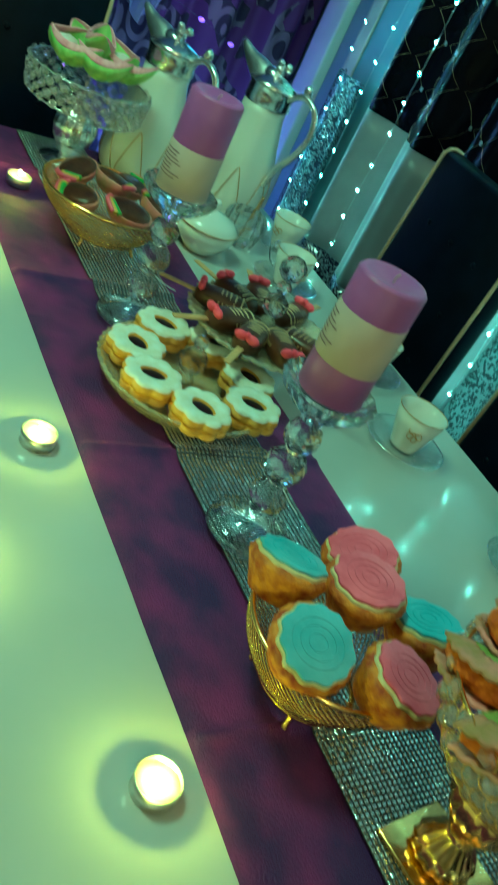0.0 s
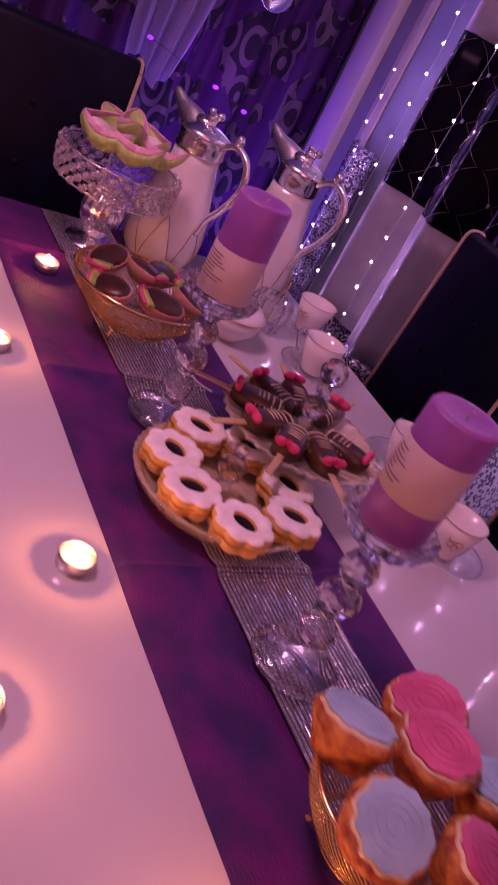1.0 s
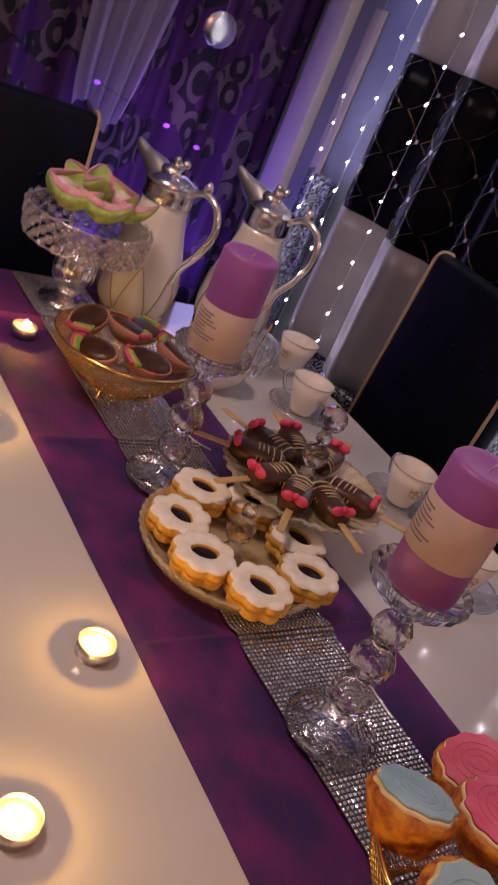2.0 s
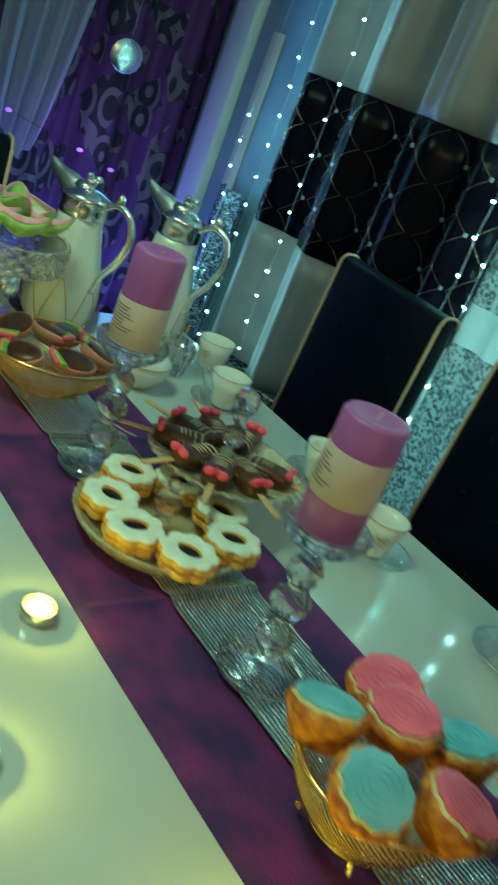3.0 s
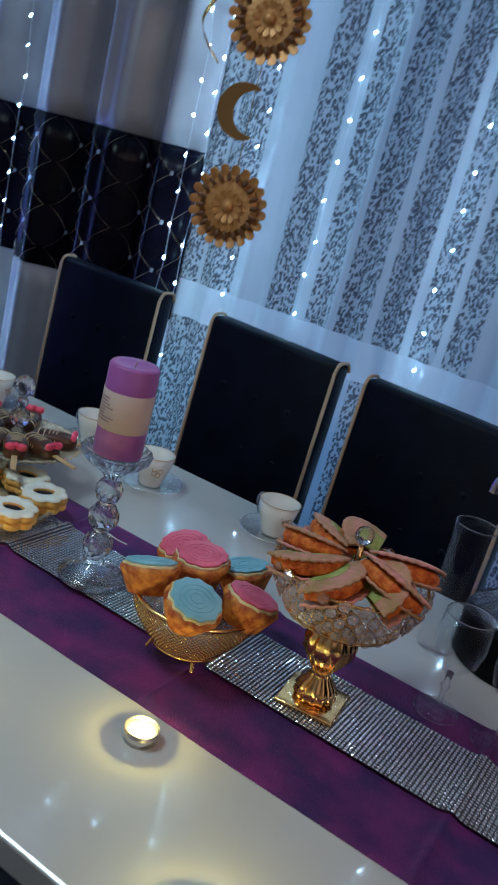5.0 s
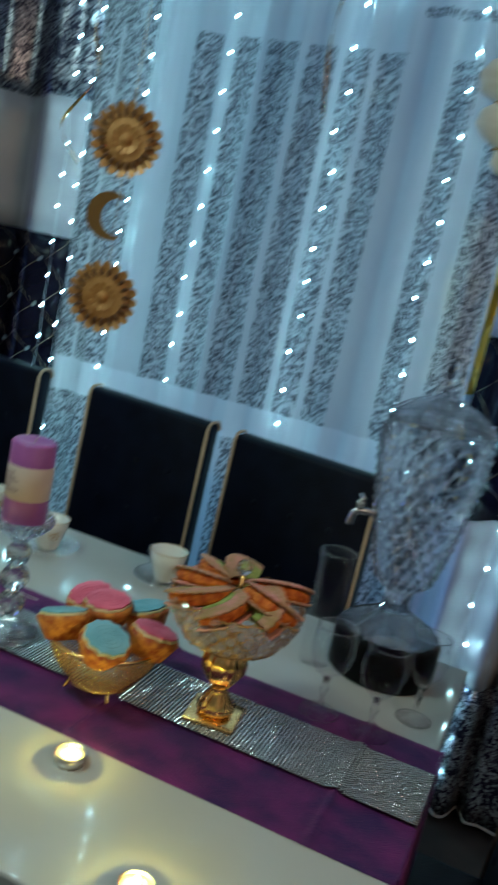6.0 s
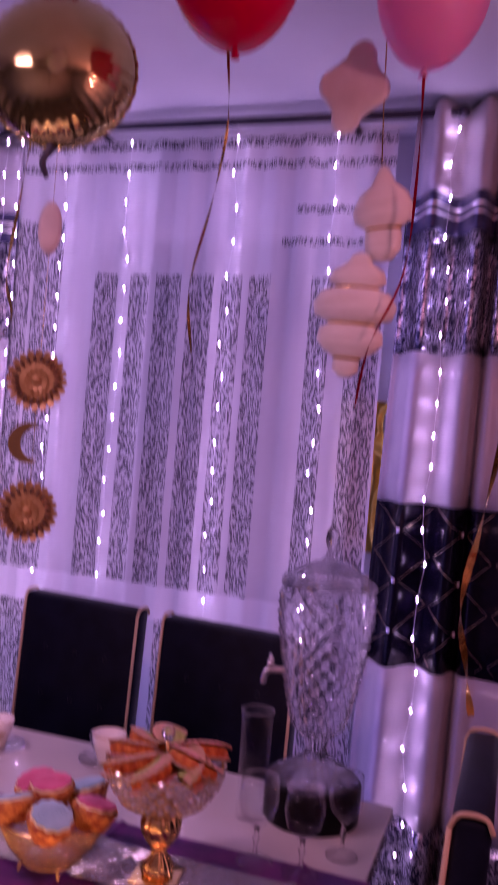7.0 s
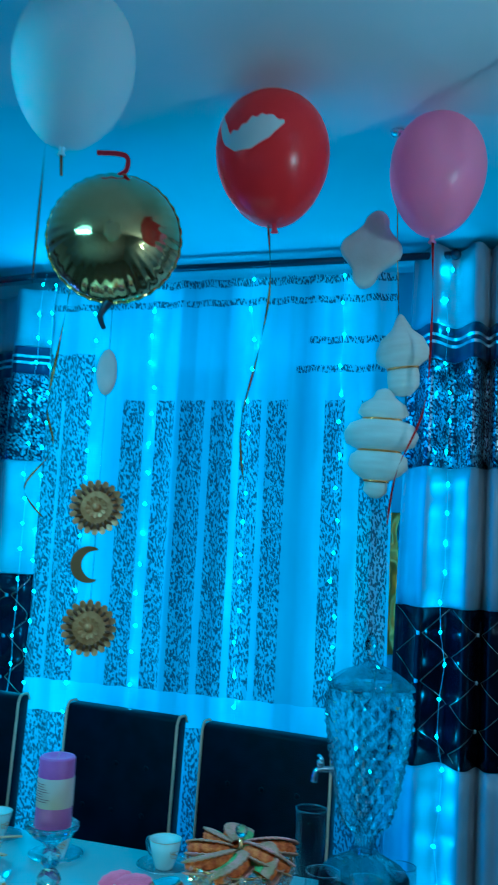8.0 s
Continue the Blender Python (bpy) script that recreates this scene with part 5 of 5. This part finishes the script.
def rosette(m):
    th = thing("paper_rosette", "round gold cut-paper rosette hanging on thread", "decoration", m, "gold paper rosettes")
    part("disc", prism(flower(0.060, 24, 0.02, 96), -0.0015, 0.0015), M_PAPERGOLD, th)
    petal = None
    for ring, (r, n, s) in enumerate(((0.0585, 20, 1.0), (0.021, 12, 0.6))):
        for k in range(n):
            a = 2 * math.pi * k / n
            mm = pose(r * math.cos(a), r * math.sin(a), 0.003 + 0.0050 * ring, 0, -18, math.degrees(a)) @ Matrix.Diagonal((s, s, s, 1))
            if petal is None:
                o = []
                for i in range(12):
                    b = 2 * math.pi * i / 12
                    o.append((0.0125 * math.cos(b), 0.0100 * math.sin(b) * (0.75 + 0.25 * math.cos(b))))
                petal = part("petal", prism(o, -0.0008, 0.0008), M_PAPERGOLD, th, smooth=False, m=mm)
            else:
                again(petal, mm, th)
    # dark discs laid on the gold card paint the shade of its cut slots
    for k in range(20):
        a = 2 * math.pi * (k + 0.5) / 20
        part("slot", lathe([(0, 0), (0.0042, 0), (0.0042, 0.0014), (0, 0.0014)], 10, m=pose(0.0490 * math.cos(a), 0.0490 * math.sin(a), 0.0075, 0, 0, math.degrees(a)) @ Matrix.Diagonal((1.9, 1, 1, 1))), M_PAPERDARK, th)
    part("inner_disc", lathe([(0, 0.0065), (0.030, 0.0060), (0.041, 0.0050), (0.041, 0.0030), (0, 0.0030)], 96, flute=0.05, flutes=24), M_PAPERGOLD, th, smooth=False)
    part("centre", lathe([(0, 0.014), (0.008, 0.012), (0.011, 0.008), (0.011, 0.004), (0, 0.004)], 16), M_PAPERGOLD, th)
    return th


ro = rosette(pose(OX, OY, 1.636, 90, 0, 24))
copy_thing(ro, pose(OX + 0.003, OY, 1.337, 90, 0, 24))
mo = thing("paper_moon", "gold paper crescent moon hanging on thread", "decoration", pose(OX - 0.012, OY, 1.492, 90, 0, 24))
o = [(0.046 * math.cos(math.radians(a)), 0.046 * math.sin(math.radians(a))) for a in range(62, 299, 8)]
o += [(0.018 + 0.036 * math.cos(math.radians(a)), 0.036 * math.sin(math.radians(a))) for a in range(278, 80, -8)]
part("crescent", prism(o, -0.0015, 0.0015), M_MOON, mo, smooth=False)
eg = thing("paper_charm", "flat oval pale paper charm hanging on thread", "decoration", pose(OX, OY, 1.985, 90, 0, 24))
part("oval", lathe([(0, 0.006), (0.02, 0.005), (0.032, 0.001), (0.032, -0.001), (0.02, -0.005), (0, -0.006)], 32, m=Matrix.Diagonal((0.85, 1.9, 0.5, 1))), M_LABEL, eg)
th_ = thing("hanging_thread", "thin thread carrying the gold paper charms", "thread", pose(OX, OY, 0))
part("thread", tube([(0, 0.004, 1.28), (0, 0.004, 1.6), (0, 0.004, 2.16)], 0.0007, 4), M_RIBBON, th_)

# round foil balloon
fo = thing("foil_balloon", "round gold foil balloon with crimped edge", "balloon", pose(-0.465, 0.40, 2.342, 90, 0, 28))


def foil(s, t, side):
    a, r = 2 * math.pi * s, t
    R = 0.176
    h = 0.105 * (1 - r ** 2.2) ** 0.75 if r < 1 else 0
    cr = 1 + 0.004 * math.cos(34 * a) * r ** 6
    h += 0.004 * math.cos(34 * a) * r ** 8 * (1 - r) * 6
    return (R * r * cr * math.cos(a), R * r * cr * math.sin(a), side * h)


fb = sheet(lambda s, t: foil(s, t, 1), 204, 24)
join(fb, sheet(lambda s, t: foil(s, t, -1), 204, 24))
bmesh.ops.remove_doubles(fb, verts=fb.verts[:], dist=0.0004)
bmesh.ops.recalc_face_normals(fb, faces=fb.faces[:])
part("envelope", fb, M_FOIL, fo)
part("seam", tube([((0.176 + 0.0012 * math.cos(34 * a)) * math.cos(a), (0.176 + 0.0012 * math.cos(34 * a)) * math.sin(a), 0.002 * math.sin(34 * a)) for a in [2 * math.pi * k / 272 for k in range(272)]], 0.003, 5, closed=True), M_FOIL, fo)
part("tail", tube(spline([(0.0, -0.172, 0), (-0.012, -0.190, 0), (-0.02, -0.215, 0.004), (-0.008, -0.245, 0)]), [0.013 - 0.0004 * i for i in range(19)], 8), M_ROD, fo, "dark curled neck")
part("ribbon_tie", tube(spline([(0.0, 0.172, 0), (0.02, 0.192, 0), (0.015, 0.225, 0.01), (-0.06, 0.232, 0.0)]), 0.007, 6), M_RED, fo, "pink ribbon tie")


def balloon(m, r, h, mat, label, name="party_balloon"):
    th = thing(name, label, "balloon", m, "latex balloons under the ceiling")
    pr = []
    for i in range(25):
        f = i / 24
        a = math.pi * f
        z = -math.cos(a)
        w = math.sin(a) ** 0.92
        zz = z * h / 2 if z > 0 else z * h / 2 * (1.0 + 0.10 * abs(z) ** 3)
        pr.append((0.0 if i in (0, 24) else r * w * (1.0 + 0.06 * z), zz))
    part("envelope", lathe(pr, 48), mat, th)
    zb = pr[0][1]
    part("knot", lathe([(0, zb + 0.004), (0.006, zb), (0.004, zb - 0.006), (0.010, zb - 0.016), (0.008, zb - 0.017), (0, zb - 0.008)], 16), mat, th)
    return th


rb = balloon(pose(0.015, 0.32, 2.455, 0, -4, 20), 0.132, 0.30, M_RED, "red latex balloon with white printed emblem")
def crescent(s, t):
    a = math.radians(-150 + 74 * s)
    low = float(np.interp(s, (0, 0.12, 0.3, 0.55, 0.8, 1), (0.046, -0.006, -0.032, -0.036, -0.018, 0.014)))
    top = float(np.interp(s, (0, 0.10, 0.25, 0.4, 0.6, 0.8, 1), (0.070, 0.058, 0.012, 0.014, 0.034, 0.036, 0.018))) + 0.003 * math.sin(46 * s)
    return (math.cos(a), math.sin(a), low + (top - low) * t)


em = sheet(crescent, 40, 6)
for v in em.verts:
    d = v.co.to_2d().length
    zz = v.co.z / 0.15
    k = 0.1335 * math.sin(math.acos(max(-1, min(1, zz)))) ** 0.92 * (1 + 0.06 * zz) / d
    v.co.x *= k
    v.co.y *= k
part("printed_emblem", em, M_PRINTW, rb, "white printed shape")
balloon(pose(0.352, 0.53, 2.462, 0, 3, 0), 0.113, 0.285, M_PINK, "pink latex balloon under the ceiling")
balloon(pose(-0.182, -0.175, 2.435, 0, 4, 0), 0.114, 0.29, M_WHITE, "white latex balloon under the ceiling")


def ribbon(points, mat, label, w=0.006):
    th = thing("balloon_ribbon", label, "ribbon", pose(0, 0, 0), "curling ribbons")
    p = spline(points, 8)
    b = bmesh.new()
    prev = None
    for i, q in enumerate(p):
        a = i * 0.35
        d = Vector((math.cos(a), math.sin(a), 0)) * w / 2
        cur = (b.verts.new(q - d), b.verts.new(q + d))
        if prev:
            b.faces.new((prev[0], prev[1], cur[1], cur[0]))
        prev = cur
    bmesh.ops.solidify(b, geom=b.faces[:], thickness=0.0006)
    part("strip", b, mat, th)
    return th


ribbon([(0.012, 0.32, 2.295), (0.02, 0.33, 2.15), (0.0, 0.33, 2.0), (-0.03, 0.32, 1.83), (-0.02, 0.33, 1.7)], M_RIBBON, "curled gold ribbon hanging from the red balloon")
ribbon([(0.345, 0.53, 2.30), (0.345, 0.54, 2.1), (0.33, 0.55, 1.9), (0.27, 0.55, 1.75), (0.25, 0.55, 1.62)], M_RIBBONR, "curled red ribbon hanging from the pink balloon")
ribbon([(-0.19, -0.175, 2.22), (-0.25, -0.15, 2.6), (-0.28, -0.12, 2.3), (-0.3, -0.1, 2.05)], M_RIBBON, "gold ribbon hanging by the white balloon")
ribbon([(0.62, 0.3, CEIL), (0.61, 0.3, 2.3), (0.60, 0.3, 2.0), (0.60, 0.32, 1.7), (0.57, 0.3, 1.45), (0.545, 0.3, 1.3), (0.56, 0.3, 1.2), (0.575, 0.3, 1.12)], M_RIBBON, "curled gold ribbon hanging by the drape", 0.012)
ribbon([(-0.95, 0.9, CEIL), (-1.0, 0.9, 2.25), (-1.05, 0.92, 2.0), (-1.0, 0.9, 1.85), (-1.12, 0.92, 1.72), (-1.02, 0.9, 1.62)], M_RIBBON, "curled gold ribbon hanging by the net", 0.010)


# tissue lantern garland
def lantern(name, m, prof, label):
    th = thing(name, label, "decoration", m, "white tissue ornaments")
    cuts = [0] + [i for i in range(2, len(prof) - 2) if prof[i][0] < prof[i - 1][0] and prof[i][0] < prof[i + 1][0]] + [len(prof) - 1]
    for p, q in zip(cuts, cuts[1:]):
        part("paper_tier", lathe(prof[p:q + 1], 60, flute=0.02, flutes=30, m=Matrix.Diagonal((1, 0.34, 1, 1))), M_PUFF, th)
    for i in cuts[1:-1]:
        r, z = prof[i]
        part("gold_band", tube([((r + 0.002) * math.cos(a), (r * 0.34 + 0.002) * math.sin(a), z) for a in [2 * math.pi * k / 40 for k in range(40)]], 0.0028, 6, closed=True), M_RIBBON, th, "thin gold band")
    return th


dome = [(0, 0.105), (0.010, 0.095), (0.026, 0.062), (0.052, 0.040), (0.066, 0.008), (0.062, -0.016), (0.036, -0.034), (0.040, -0.052), (0.038, -0.080), (0.020, -0.10), (0, -0.105)]
wide = [(0, 0.120), (0.020, 0.112), (0.028, 0.095), (0.055, 0.078), (0.064, 0.055), (0.045, 0.042), (0.078, 0.030), (0.093, 0.004), (0.085, -0.022), (0.050, -0.036), (0.070, -0.050), (0.074, -0.075), (0.055, -0.095), (0.028, -0.11), (0.030, -0.135), (0.012, -0.150), (0, -0.152)]
st8 = thing("tissue_star", "white padded eight-point star hanging from the ceiling", "decoration", pose(0.174, 0.60, 2.315, 90, 12, 0), "white tissue ornaments")
o = []
for i in range(64):
    a = 2 * math.pi * i / 64 + math.pi / 2
    tip = abs(math.cos(2 * (a - math.pi / 2))) ** 2.2
    r = 0.066 + 0.036 * tip * (1.0 if i % 32 < 5 or i % 32 > 27 else 0.45)
    o.append((r * math.cos(a), r * math.sin(a)))
part("padded_star", prism(o, -0.014, 0.014, 0.011), M_PUFF, st8)
lantern("tissue_dome", pose(0.262, 0.60, 2.04, 0, -4, 0), dome, "white tissue dome ornament hanging on ribbon")
lantern("tissue_lantern", pose(0.214, 0.60, 1.84, 0, 4, 0), wide, "white tiered tissue lantern hanging on ribbon")
gt = thing("hanging_ribbon", "thin gold ribbon carrying the tissue ornaments", "ribbon", pose(0, 0, 0))
part("strip", tube([(0.235, 0.60, CEIL - 0.09), (0.242, 0.60, 2.3), (0.25, 0.60, 2.145)], 0.0014, 5), M_RIBBON, gt)
hk = thing("ceiling_hook", "small silver ceiling hook for the garland", "hook", pose(0.235, 0.60, CEIL))
part("plate", lathe([(0, 0), (0.02, 0), (0.018, -0.008), (0, -0.012)], 16), M_SILVER, hk)
part("hook", tube(spline([(0, 0, -0.01), (0, 0, -0.04), (0.016, 0, -0.06), (0.004, 0, -0.08), (-0.012, 0, -0.07)]), 0.004, 8), M_SILVER, hk)

# gold foil hanging behind the net's edge, widened to stand for a peach glow
gp = thing("gold_foil_fringe", "crumpled gold foil behind the net, widened for the peach glow", "decoration", along(pose(-0.014, 1.30, 0)))
part("foil_sheet", sheet(lambda s, t: (-0.075 + 0.16 * s + 0.012 * math.sin(11 * t + 3 * s), 0.016 * noise.noise(Vector((s * 6, t * 16, 1))) + 0.008 * math.sin(16 * s), 1.70 - 0.48 * t), 24, 48, 0.0008), M_TEASER, gp)

# bulbs, wire and fill lamp added for diffuse violet glows where the veil is gathered
vl = thing("violet_glow_bulbs", "violet bulbs added for the diffuse glow in the gathered veil", "string lights", pose(-3.26, 0, 0))
VIOLET = [(0.47, 0.87), (0.79, 0.80), (0.945, 0.756)]
lamp("violet_veil_fill", "POINT", pose(-3.19, 0.78, 0.84), 0.8, (0.30, 0.06, 1.0), 0.06)
part("wire", tube(spline([(0, y, z) for y, z in VIOLET]), 0.0012, 5), M_ROD, vl)
for y, z in VIOLET:
    part("bulb", ball(0.011, Matrix.Translation((0.006, y, z)) @ Matrix.Diagonal((1, 1.3, 0.8, 1)), 2), M_VIOLET, vl)
